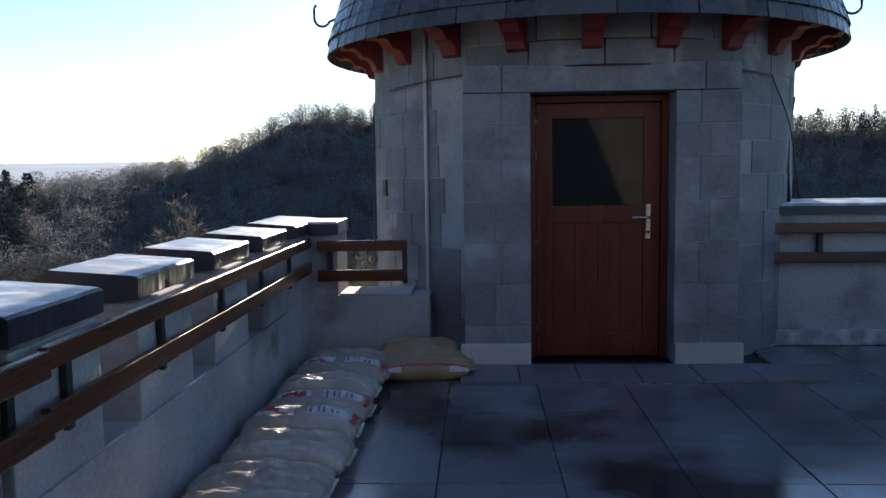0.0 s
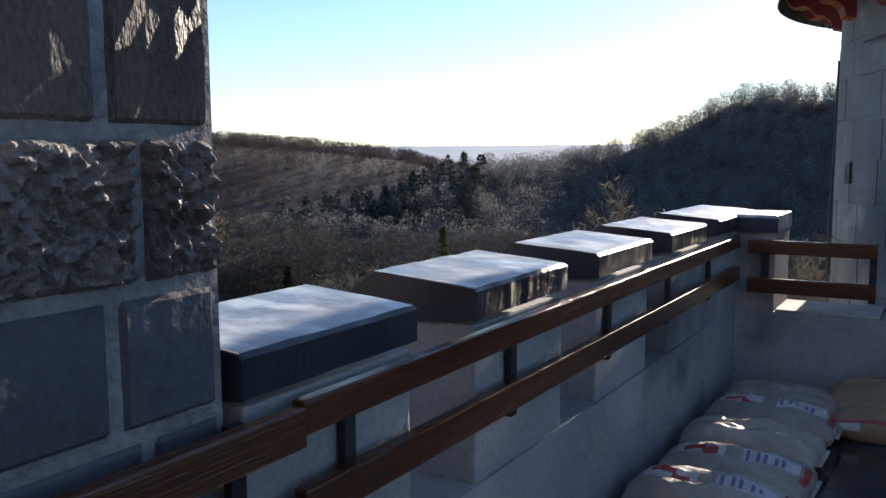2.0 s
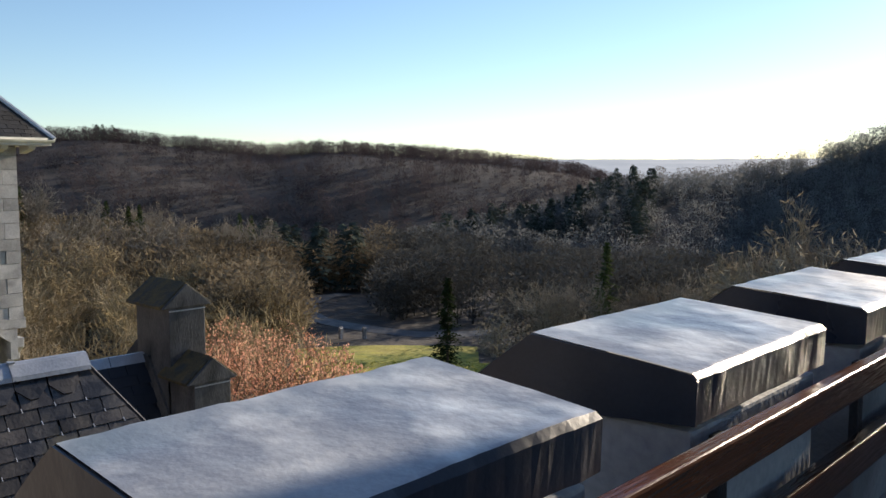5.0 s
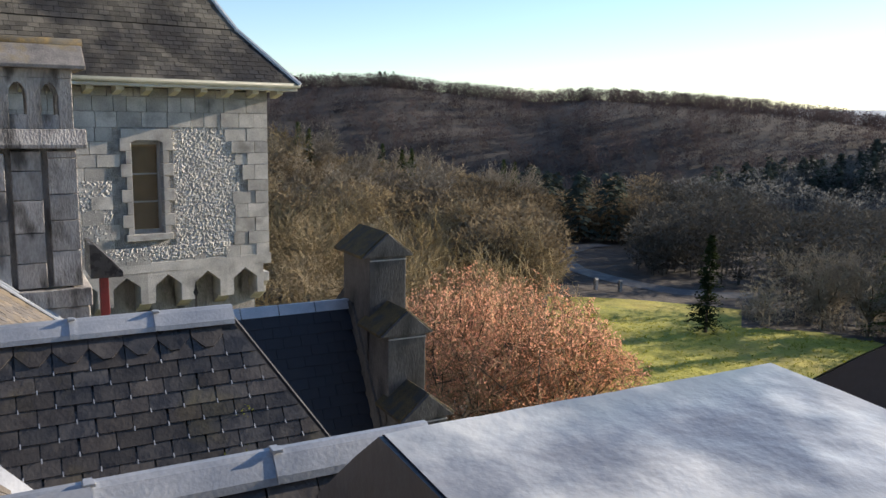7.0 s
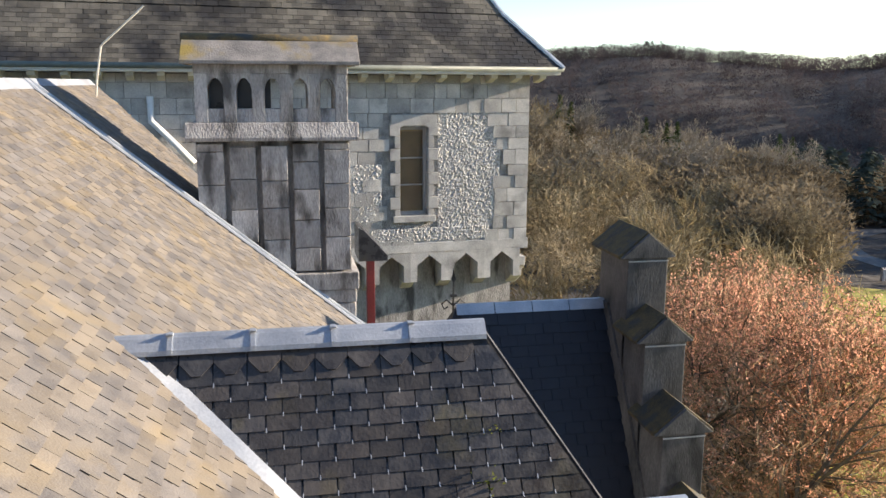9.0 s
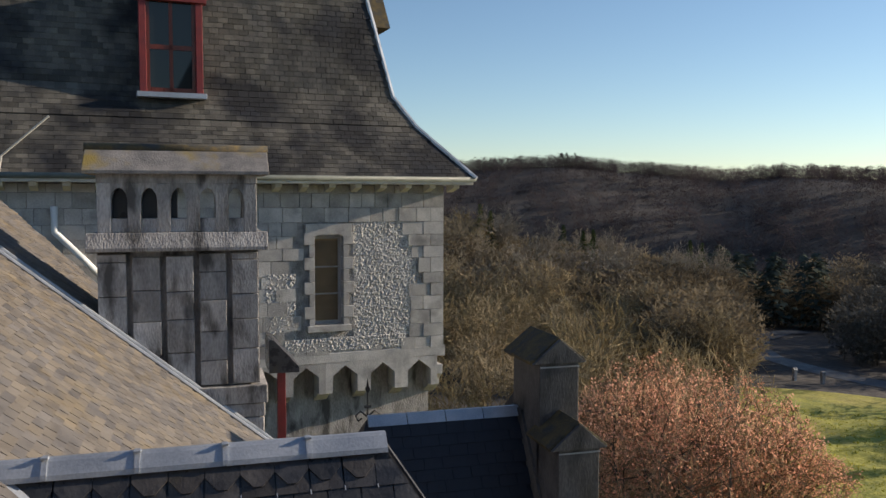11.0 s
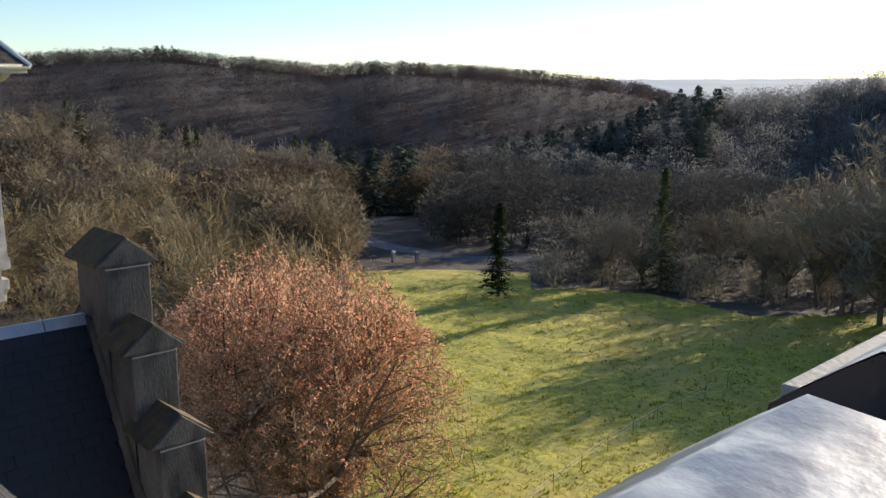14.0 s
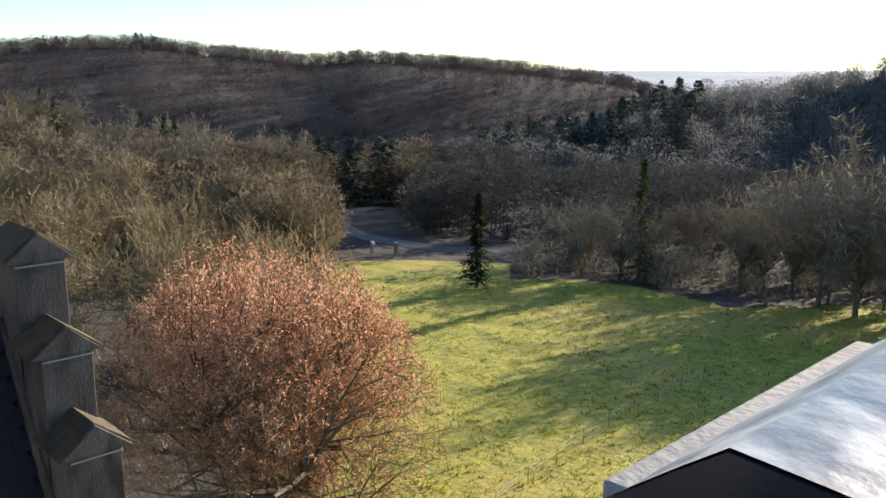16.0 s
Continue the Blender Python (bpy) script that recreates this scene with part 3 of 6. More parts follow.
posts = [(-1.413, -1.391, y - 0.02, y + 0.02, 0.66, 0.96) for y in (3.4, 4.5, 5.62, 5.96, 6.77, 7.6, 8.4, 9.15)]
rail_run("two dark varnished timber boards fixed along the parapet", [
    (M_RAIL, (-1.345, 7.5, 0.7), (RAIL_X0, RAIL_X1, 5.765, 9.72, 0.898, 0.972)), (M_RAIL, (0, 0, 0), (RAIL_X0, RAIL_X1, 5.765, 9.72, 0.700, 0.786)),
    (M_RAIL, (0, 0, 0), (RAIL_X0 + 0.012, RAIL_X1 + 0.012, 2.4, 5.76, 0.880, 0.965)), (M_RAIL, (0, 0, 0), (RAIL_X0 + 0.012, RAIL_X1 + 0.012, 2.4, 5.76, 0.690, 0.775))], posts)
rail_run("two dark varnished timber boards spanning the crenel to the turret", [
    (M_RAILX, (-1.0, 9.78, 0.7), (-1.322, -0.62, 9.76, 9.80, 0.862, 0.945)), (M_RAILX, (0, 0, 0), (-1.322, -0.62, 9.76, 9.80, 0.625, 0.715))],
    [(-0.66, -0.625, 9.802, 9.86, 0.60, 0.93), (-1.25, -1.21, 9.802, 9.848, 0.64, 0.92)])
rail_run("two brown varnished timber boards on the parapet beside the turret", [
    (M_RAILX, (3.5, 10.28, 0.7), (2.28, 5.7, 10.25, 10.29, 0.925, 1.01)), (M_RAILX, (0, 0, 0), (2.26, 5.7, 10.25, 10.29, 0.68, 0.77))],
    [(x, x + 0.04, 10.292, 10.348, 0.70, 0.99) for x in (2.73, 4.0, 5.2)])
# ---- turret ----
TC = Vector((0.89, 11.50, 0))
TR = 1.93
turret = tagged(new("turret_wall"), "round grey stone turret with a door onto the terrace", "turret", kind="structure")
turret.matrix_basis = pose(TC.x, TC.y, 0)
ring = 64
core = Geo()
cv = [(TR * 0.9975 * math.cos(2 * math.pi * k / ring), TR * 0.9975 * math.sin(2 * math.pi * k / ring)) for k in range(ring)]
keep = [p for p in cv if not (p[1] < -1.2 and -0.68 < p[0] < 0.56)]
start = max(range(len(cv)), key=lambda k: (cv[k] not in keep) and cv[(k + 1) % ring] in keep)
seq = [cv[(start + 1 + k) % ring] for k in range(ring) if cv[(start + 1 + k) % ring] in keep]
inner = [(p[0] * 0.82, p[1] * 0.82) for p in seq[::-1]]
core.prism(seq + inner, "z", -19.0, 2.75)
o = core.ob("core", M_RENDER)
o.parent = turret
# curved blocks
zs = [0.0, 0.30, 0.56, 0.86, 1.13, 1.42, 1.68, 1.96, 2.20, 2.42, 2.66]
for ci in range(len(zs) - 1):
    a = -200 + rng.uniform(0, 12)
    while a < 22:
        da = rng.uniform(9.5, 17)
        a0, a1 = a + 0.18, a + da - 0.18
        a += da
        mid = (a0 + a1) / 2
        xm = TR * math.cos(radians(mid))
        if -1.16 < xm < 1.02 and math.sin(radians(mid)) < 0 and zs[ci] < 2.15:
            continue
        r1 = TR + rng.uniform(0.0, 0.004)
        g = Geo()
        n = 4
        pts = [(r1 * math.cos(radians(a0 + (a1 - a0) * k / n)), r1 * math.sin(radians(a0 + (a1 - a0) * k / n))) for k in range(n + 1)]
        pin = [(p[0] * 0.96, p[1] * 0.96) for p in pts[::-1]]
        g.prism(pts + pin, "z", zs[ci] + 0.004, zs[ci + 1] - 0.004)
        o = g.ob("block", M_ASHLAR)
        o.parent = turret

# flat stone surround of the door
FY = 9.56
surround = base("door_surround", (0.86, FY, 0), "flat grey stone surround framing the turret door", "door frame", kind="structure")
jl = [(0.0, 0.31), (0.31, 0.62), (0.62, 0.93), (0.93, 1.24), (1.24, 1.55), (1.55, 1.80), (1.80, 2.04)]
for k, (z0, z1) in enumerate(jl):
    cut = -0.18 + (0.24 if k % 2 else 0.29)
    for x0, x1 in ((-0.17, cut - 0.003), (cut + 0.003, 0.328)):
        under(surround, box("block", M_ASHLAR, x0, x1, FY + rng.uniform(0, 0.006), 10.2, z0 + 0.003, z1 - 0.003, bevel=0.004))
    cut = 1.60 + (0.04 if k % 2 else -0.03)
    for x0, x1 in ((1.392, cut - 0.003), (cut + 0.003, 1.86)):
        under(surround, box("block", M_ASHLAR, x0, x1, FY + rng.uniform(0, 0.006), 10.2, z0 + 0.003, z1 - 0.003, bevel=0.004))
for x0, x1 in ((-0.17, 0.12), (0.12, 1.60), (1.60, 1.86)):
    under(surround, box("block", M_ASHLAR, x0 + 0.003, x1 - 0.003, FY, 10.2, 2.043, 2.24, bevel=0.005))
for x0, x1 in ((-0.20, 0.325), (1.395, 1.90)):
    under(surround, box("plinth", M_TRIM, x0, x1, FY - 0.04, FY + 0.01, 0.0, 0.17, bevel=0.008))

for x0, x1 in ((-0.166, 0.322), (1.398, 1.856)):
    under(surround, box("backing", M_RENDER, x0, x1, FY + 0.011, 10.1, 0.0, 2.03))

# the door
door = base("door_1", (0.86, 9.82, 0), "closed red-brown varnished wooden door with a glazed upper pane", "door", kind="structure")
DX0, DX1 = 0.33, 1.39
for x0, x1, z0, z1 in ((DX0, DX0 + 0.05, 0.0, 2.03), (DX1 - 0.05, DX1, 0.0, 2.03), (DX0 + 0.05, DX1 - 0.05, 1.98, 2.03)):
    under(door, box("frame", M_DOOR, x0, x1, 9.79, 9.90, z0, z1, bevel=0.004))
lx0, lx1 = DX0 + 0.055, DX1 - 0.055
leaf = under(door, Geo().box(lx0, lx1, 9.85, 9.87, 0.015, 1.17).ob("leaf", M_DOOR))
for x0, x1, z0, z1 in ((lx0, lx0 + 0.125, 0.015, 1.975), (lx1 - 0.125, lx1, 0.015, 1.975), (lx0 + 0.125, lx1 - 0.125, 1.86, 1.975), (lx0 + 0.125, lx1 - 0.125, 1.06, 1.19), (lx0 + 0.125, lx1 - 0.125, 0.015, 0.20)):
    under(door, box("leaf_frame", M_DOOR, x0, x1, 9.825, 9.868, z0, z1, bevel=0.005))
for k in range(4):
    w = (lx1 - lx0 - 0.25) / 4
    under(door, box("plank", M_DOOR, lx0 + 0.125 + k * w + 0.003, lx0 + 0.125 + (k + 1) * w - 0.003, 9.842, 9.86, 0.20, 1.06, bevel=0.003))
under(door, box("pane", M_GLASS, lx0 + 0.12, lx1 - 0.12, 9.845, 9.853, 1.18, 1.87))
plate = under(door, box("lock_plate", M_STEEL, 1.225, 1.265, 9.812, 9.826, 0.93, 1.20, bevel=0.006))
under(plate, Geo().tube([(1.245, 9.82, 1.10), (1.245, 9.765, 1.10), (1.23, 9.755, 1.10), (1.11, 9.755, 1.10)], 0.0095, 8).ob("door_handle", M_STEEL, smooth=True))
under(plate, Geo().tube([(1.245, 9.822, 0.985), (1.245, 9.805, 0.985)], 0.012, 8).ob("keyhole", M_IRON))
for z in (0.22, 0.90, 1.58, 1.84):
    under(door, Geo().tube([(DX0 + 0.052, 9.822, z - 0.035), (DX0 + 0.052, 9.822, z + 0.035)], 0.008, 6).ob("hinge", M_STEEL))
# Black slab behind the door in place of an unlit turret room.
tagged(Geo().box(DX0, DX1, 9.90, 9.96, 0, 2.04).ob("turret_inside", M_BITUMEN), "black slab standing in for the dark turret inside", "wall", kind="structure")

# eave, brackets and slate roof
roof_prof = [(2.32, 2.60), (2.30, 2.72), (2.19, 3.05), (2.06, 3.45), (1.87, 3.95), (1.62, 4.6), (1.2, 5.6), (0.6, 6.8), (0.02, 8.0)]
turret_roof = base("turret_roof", (TC.x, TC.y, 2.6), "bell-shaped dark slate roof of the turret", "roof", kind="structure")
seg = 72
v, f = [], []
for r, z in [(1.90, 2.62)] + roof_prof:
    v += [(r * math.cos(2 * math.pi * k / seg), r * math.sin(2 * math.pi * k / seg), z - 2.6) for k in range(seg)]
f = [(j * seg + k, j * seg + (k + 1) % seg, (j + 1) * seg + (k + 1) % seg, (j + 1) * seg + k) for j in range(len(roof_prof)) for k in range(seg)]
o = new("deck", quick_mesh("deck", v, f, M_SLATE_J))
o.parent = turret_roof
sm = slate_mesh("slate", 0.19, 0.22, 0.008, M_SLATE)
ring_poses = []
for r_i in range(12):
    s = 0.02 + r_i * 0.115
    j = 0
    acc = 0.0
    while j < len(roof_prof) - 2:
        L = math.dist(roof_prof[j], roof_prof[j + 1])
        if acc + L > s:
            break
        acc += L
        j += 1
    t = (s - acc) / math.dist(roof_prof[j], roof_prof[j + 1])
    rr = roof_prof[j][0] + (roof_prof[j + 1][0] - roof_prof[j][0]) * t
    zz = roof_prof[j][1] + (roof_prof[j + 1][1] - roof_prof[j][1]) * t
    dr, dz = roof_prof[j + 1][0] - roof_prof[j][0], roof_prof[j + 1][1] - roof_prof[j][1]
    count = int(2 * math.pi * rr / 0.185)
    for k in range(count):
        a = 2 * math.pi * (k + 0.5 * (r_i % 2)) / count + rng.uniform(-0.004, 0.004)
        out = Vector((math.cos(a), math.sin(a), 0))
        up = (out * dr + Vector((0, 0, dz))).normalized()
        down = -up
        tang = Vector((-math.sin(a), math.cos(a), 0))
        nrm = down.cross(tang)
        if nrm.dot(out) < 0:
            nrm = -nrm
            tang = -tang
        down = (down + nrm * 0.05).normalized()
        p = TC + out * (rr + 0.012) + Vector((0, 0, zz)) + up * 0.12
        ring_poses.append(Matrix(((tang.x, down.x, nrm.x, p.x), (tang.y, down.y, nrm.y, p.y), (tang.z, down.z, nrm.z, p.z), (0, 0, 0, 1))))
ring_poses.sort(key=lambda m: m.translation.y + 2 * max(0, m.translation.z - 3.2))
rest = place_pieces(sm, ring_poses, turret_roof, "slate", 190)
join_run("slate_run", sm, rest, M_SLATE_J, turret_roof)
for k in range(22):
    a = 2 * math.pi * (k + 0.3) / 22
    if math.sin(a) > 0.35:
        continue
    prof = [(0.0, 0.0), (0.40, 0.0), (0.40, -0.06), (0.35, -0.095), (0.29, -0.085), (0.25, -0.10), (0.21, -0.155), (0.15, -0.165), (0.11, -0.20), (0.09, -0.26), (0.0, -0.28)]
    g = Geo().prism(prof, "y", -0.075, 0.075)
    o = g.ob("bracket", M_REDWOOD, bevel=0.008)
    o.parent = turret_roof
    o.matrix_basis = pose(1.90 * math.cos(a), 1.90 * math.sin(a), 0.02, 0, 0, math.degrees(a))
for a, name in ((-168, "iron_hook"), (-14, "iron_hook")):
    out = Vector((math.cos(radians(a)), math.sin(radians(a)), 0))
    c = TC + out * 2.27
    pts = [c + Vector((0, 0, 2.86))] + [c + out * (0.13 - 0.07 * math.cos(radians(q))) + Vector((0, 0, 2.86 - 0.07 * math.sin(radians(q)))) for q in range(20, 200, 20)] + [c + out * 0.20 + Vector((0, 0, 2.95)), c + out * 0.18 + Vector((0, 0, 2.98))]
    tagged(Geo().tube(pts, 0.011, 6).ob(name, M_IRON, smooth=True), "curved dark iron gutter hook at the roof edge", "hook", "hooks of the turret roof")

# conduit, cables, small boxes on the turret
def on_turret(deg, z, off=0.02):
    return (TC.x + (TR + off) * math.cos(radians(deg)), TC.y + (TR + off) * math.sin(radians(deg)), z)


pa = -134.5
tagged(Geo().tube([on_turret(pa, 2.62), on_turret(pa, 1.5), on_turret(pa, 0.45), on_turret(pa, 0.30, 0.03), on_turret(pa - 1, 0.22, 0.06)], 0.017, 8).ob("conduit_pipe", M_PIPE, smooth=True), "pale grey plastic conduit down the turret wall", "pipe")
tagged(Geo().tube([on_turret(a, 2.17 + 0.06 * math.sin(radians((a + 145) * 1.6)), 0.03) for a in range(-150, -44, 4)] + [on_turret(a, 2.17 - (a + 46) * 0.03, 0.03) for a in range(-44, -30, 3)] + [on_turret(-26, 1.45, 0.04), on_turret(-22, 1.2, 0.06)], 0.007, 5).ob("wall_cable", M_CABLE), "thin black cable looped round the turret wall", "cable")
tagged(Geo().tube([on_turret(-165, 2.1, 0.03), on_turret(-166, 1.5, 0.03), on_turret(-165, 1.0, 0.05), on_turret(-164, 0.6, 0.05)], 0.008, 5).ob("side_cable", M_CABLE), "thin black cable hanging beside the turret", "cable")
for pts, thick in (([(2.50, 10.5, 1.17), (2.46, 10.5, 1.45), (2.47, 10.55, 1.75), (2.58, 10.7, 2.1), (2.80, 11.0, 2.42), (3.12, 11.4, 2.70)], 0.010), ([(2.56, 10.5, 1.17), (2.54, 10.5, 1.5), (2.58, 10.6, 1.8), (2.66, 10.72, 2.06)], 0.015)):
    tagged(Geo().tube([Vector(p) for p in pts], thick, 6).ob("antenna_cable", M_CABLE, smooth=True), "black cable rising from the parapet coping", "cable", "cables beside the turret")
tagged(Geo().box(-0.045, 0.045, -0.02, 0.02, -0.07, 0.07).ob("wall_box", M_IRON, bevel=0.006), "small dark box recessed in the turret stone", "box").matrix_basis = Matrix.Translation(on_turret(-156, 1.33, 0.0)) @ pose(0, 0, 0, 0, 0, 114 - 180)
step = base("threshold", (0.9, 9.3, 0), "row of paler slabs before the turret door", "step", kind="structure")
for k in range(6):
    under(step, box("slab", M_SLABLIGHT, -0.2 + k * 0.42 + 0.004, -0.2 + (k + 1) * 0.42 - 0.004, 9.04, FY - 0.05, -0.02, 0.022, bevel=0.004))

# ---- sand bags ----
def bag_mesh(name, lx, ly, h, seed, material, prints=()):
    """A filled sack; prints are (material, u0, u1, w0, w1) areas of its upper skin."""
    n, m = 44, 30
    v, f = [], []
    for side in (1, -1):
        for j in range(m + 1):
            for i in range(n + 1):
                u, w = i / n * 2 - 1, j / m * 2 - 1
                e = max(0.0, (1 - abs(u) ** 3.2)) ** 0.5 * max(0.0, (1 - abs(w) ** 4.0)) ** 0.5
                x, y = u * lx / 2 * (1 - 0.06 * w * w), w * ly / 2 * (1 - 0.06 * u * u)
                crease = 0.020 * noise.noise(Vector((u * 2.2 + seed, w * 5.0, seed))) + 0.010 * noise.noise(Vector((u * 7 + seed, w * 9, seed * 2)))
                crease += 0.014 * math.sin(w * 9 + 2.5 * noise.noise(Vector((u * 2, w, seed)))) * (1 - abs(w))
                z = h * 0.42 + (h * 0.58 * e + crease * e if side == 1 else -h * 0.42 * min(1.0, e * 1.6))
                v.append((x, y, z))
    s = (n + 1) * (m + 1)
    for k in range(2):
        for j in range(m):
            for i in range(n):
                a = k * s + j * (n + 1) + i
                q = (a, a + 1, a + n + 2, a + n + 1)
                f.append(q if k == 0 else q[::-1])
    me = quick_mesh(name, v, f, material, True)
    for q, (pm_, u0, u1, w0, w1) in enumerate(prints):
        me.materials.append(pm_)
        for p in me.polygons[:n * m]:
            u, w = p.center.x / lx * 2, p.center.y / ly * 2
            if u0 < u < u1 and w0 < w < w1:
                p.material_index = q + 1
    bm = bmesh.new()
    bm.from_mesh(me)
    bmesh.ops.remove_doubles(bm, verts=bm.verts, dist=0.002)
    bm.to_mesh(me)
    bm.free()
    return me


for k in range(10):
    y = 5.75 + k * 0.405
    lx, ly, h = 0.64, 0.40, 0.15 + 0.012 * (k % 3)
    printed = k in (5, 6, 8)
    e = base("sand_bag", (-1.04 + rng.uniform(-0.015, 0.02), y, 0.0), "plastic-wrapped grey sand bag" + (" with red print" if printed else "") + " along the parapet", "sand bag", "bags along the parapet", turn=rng.uniform(-3, 3))
    prints = ()
    if printed:
        prints = [(M_WHITE, -0.82, -0.14, -0.30, 0.42), (M_WHITE, 0.08, 0.80, -0.40, 0.30), (M_REDPRINT, -0.74, -0.40, -0.02, 0.12), (M_REDPRINT, -0.46, -0.22, -0.20, 0.02)]
        prints += [(M_BLUEPRINT, 0.14 + q * 0.115, 0.195 + q * 0.115, -0.14, 0.08) for q in range(5)]
        prints.append((M_REDPRINT, 0.87, 0.95, -0.5, 0.5))
    o = new("sack", bag_mesh("sack", lx, ly, h, 3.7 * k + 0.5, M_BAG, prints))
    o.parent = e
    o.matrix_basis = pose(0, 0, 0.01, rng.uniform(-3, 2), 0, 0)
    hem = new("hem", Geo().box(lx / 2 - 0.03, lx / 2 + 0.012, -ly * 0.30, ly * 0.30, h * 0.40, h * 0.45).mesh("hem", M_BAG, 0.003))
    hem.parent = e
for k, (x, y, z, lx, ly, turn) in enumerate(((-0.46, 9.32, 0.0, 0.66, 0.46, 4), (-0.52, 9.56, 0.05, 0.60, 0.42, -3))):
    e = base("sand_bag", (x, y, z), "tan woven sand bag with red edge beside the turret", "sand bag", "tan bags beside the turret", turn=turn)
    o = new("sack", bag_mesh("sack", lx, ly, 0.155, 40 + 5.0 * k, M_TANBAG, [(M_WHITE, -1, 1, -0.95, -0.90), (M_REDPRINT, -1, 1, -0.90, -0.84)] if k == 0 else ()))
    o.parent = e
    hem = new("hem", Geo().box(lx / 2 - 0.03, lx / 2 + 0.03, -ly * 0.36, ly * 0.36, 0.06, 0.068).mesh("hem", M_TANBAG, 0.003))
    hem.parent = e

# ---- castle roofs west of the terrace ----
S58, C58, T58 = math.sin(radians(58)), math.cos(radians(58)), math.tan(radians(58))


def gable_block(name, x, z, y0, y1, low, material):
    """Roof body with ridge along y, hipped towards +y: slopes at 58 degrees."""
    run = (z - low) / T58
    v = [(x, y0, z), (x, y1, z), (x + run, y0, low), (x + run, y1 + run * 1.05, low), (x - run, y1 + run * 1.05, low), (x - run, y0, low)]
    f = [(0, 2, 3, 1), (1, 3, 4), (0, 1, 4, 5), (0, 5, 2), (2, 5, 4, 3)]
    return quick_mesh(name, v, f, material)


def ridge_caps(parent, x, z, y0, y1, piece, material, r=0.042):
    """Rolled zinc ridge in lengths, each end gripped by a raised clip."""
    def roll(grow, drop):
        rr = r + grow
        return [(x - 0.088 - grow, z - 0.062 + drop), (x - 0.082 - grow, z - 0.035 + drop)] + [(x + rr * math.cos(radians(q)), z + rr * math.sin(radians(q))) for q in range(170, 5, -33)] + [(x + 0.082 + grow, z - 0.035 + drop), (x + 0.088 + grow, z - 0.062 + drop)]
    y = y1
    while y > y0:
        a = max(y0, y - piece)
        under(parent, Geo().prism(roll(0.0, 0.0), "y", a + 0.003, y - 0.003).ob("ridge_sheet", material))
        under(parent, Geo().prism(roll(0.007, 0.006), "y", a - 0.014, a + 0.014).ob("ridge_clip", material))
        under(parent, box("ridge_lug", material, x + 0.01, x + 0.05, a - 0.02, a + 0.02, z + r - 0.004, z + r + 0.010, bevel=0.003))
        y = a


def hook(g, m):
    """A small slate hook at the foot of a slate."""
    p = m.translation
    d, n = Vector(m.col[1][:3]), Vector(m.col[2][:3])
    return p, d, n


def slated_roof(name, label, x, z, y0, y1, low, cap_piece, n_rows, parts=230):
    e = base(name, (x, (y0 + y1) / 2, low), label, "roof", "slate roofs of the castle", kind="structure")
    o = new("deck", gable_block("deck", x, z, y0, y1, low, M_SLATE_J))
    under(e, o)
    ridge_caps(e, x, z + 0.02, y0, y1 + 0.02, cap_piece, M_ZINC)
    length = y1 - y0 + 3.0
    down = (C58, 0, -S58)
    inside = lambda u, v: 0 < u < (y1 - y0) + (v - 0.055) * C58 * 1.05 - 0.10
    pm = slate_mesh("pointed_slate", 0.184, 0.155, 0.012, M_SLATE, True)
    poses = slate_poses((x + 0.015, y0, z - 0.02), (0, 1, 0), down, length, 1, 0.19, 0.05, inside, rng, first=0.03, tilt=0.13)
    place_pieces(pm, poses, e, "pointed_slate")
    nm = slate_mesh("slate", 0.180, 0.15, 0.012, M_SLATE)
    poses = slate_poses((x + 0.015, y0, z - 0.02), (0, 1, 0), down, length, n_rows + 1, 0.19, 0.092, inside, rng, first=0.09, tilt=0.085)
    rest = place_pieces(nm, poses, e, "slate", parts)
    join_run("slate_run", nm, rest, M_SLATE_J, e)
    # copper-wire hooks at the slate feet
    g = Geo()
    for m in poses[::1][:parts]:
        p, d, n = hook(g, m)
        a = p + d * 0.135 + n * 0.012 + Vector((0, 0.095, 0))
        g.add([a, a + Vector((0, 0.006, 0)), a + d * 0.03 + Vector((0, 0.006, 0)) + n * 0.008, a + d * 0.03 + n * 0.008], [(0, 1, 2, 3)])
    under(e, tagged(g.ob("slate_hooks", M_ZINC), kind="stuff"))
    # slates cut to the hip
    g = Geo()
    d3 = Vector(down)
    nrm = Vector((S58, 0, C58))
    foot = Vector((x + 0.015, y0, z - 0.02))
    for row in range(n_rows + 1):
        v0 = 0.09 + row * 0.092
        v1 = v0 + 0.15
        u0 = max([-1.0] + [u for u in ((q - (0.5 if row % 2 else 0.0)) * 0.19 for q in range(60)) if inside(u, v0 + 0.055)]) + 0.097
        ends = [(y1 - y0) + q * C58 * 1.05 - 0.012 for q in (v0, v1)]
        if ends[1] - u0 < 0.02:
            continue
        flat = [(u0, v0), (max(u0 + 0.005, ends[0]), v0), (ends[1], v1), (u0, v1)]
        lift = [0.012 + 0.085 * (q - v0) for _, q in flat]
        low_ = [foot + Vector((0, u, 0)) + d3 * q + nrm * h for (u, q), h in zip(flat, lift)]
        g.add(low_ + [p + nrm * 0.012 for p in low_], [(3, 2, 1, 0), (4, 5, 6, 7), (0, 1, 5, 4), (1, 2, 6, 5), (2, 3, 7, 6), (3, 0, 4, 7)])
    under(e, tagged(g.ob("cut_slates", M_SLATE_J), kind="stuff"))
    # hip edge strip
    run = (z - low) / T58
    a, b = Vector((x, y1, z)), Vector((x + run, y1 + run * 1.05, low))
    # The shade-dark slate keeps the sunlit hip from showing pale.
    under(e, Geo().tube([a + Vector((0.01, 0.0, 0.01)), b], 0.012, 5).ob("hip_strip", M_SLATE_SHADED))
    return e


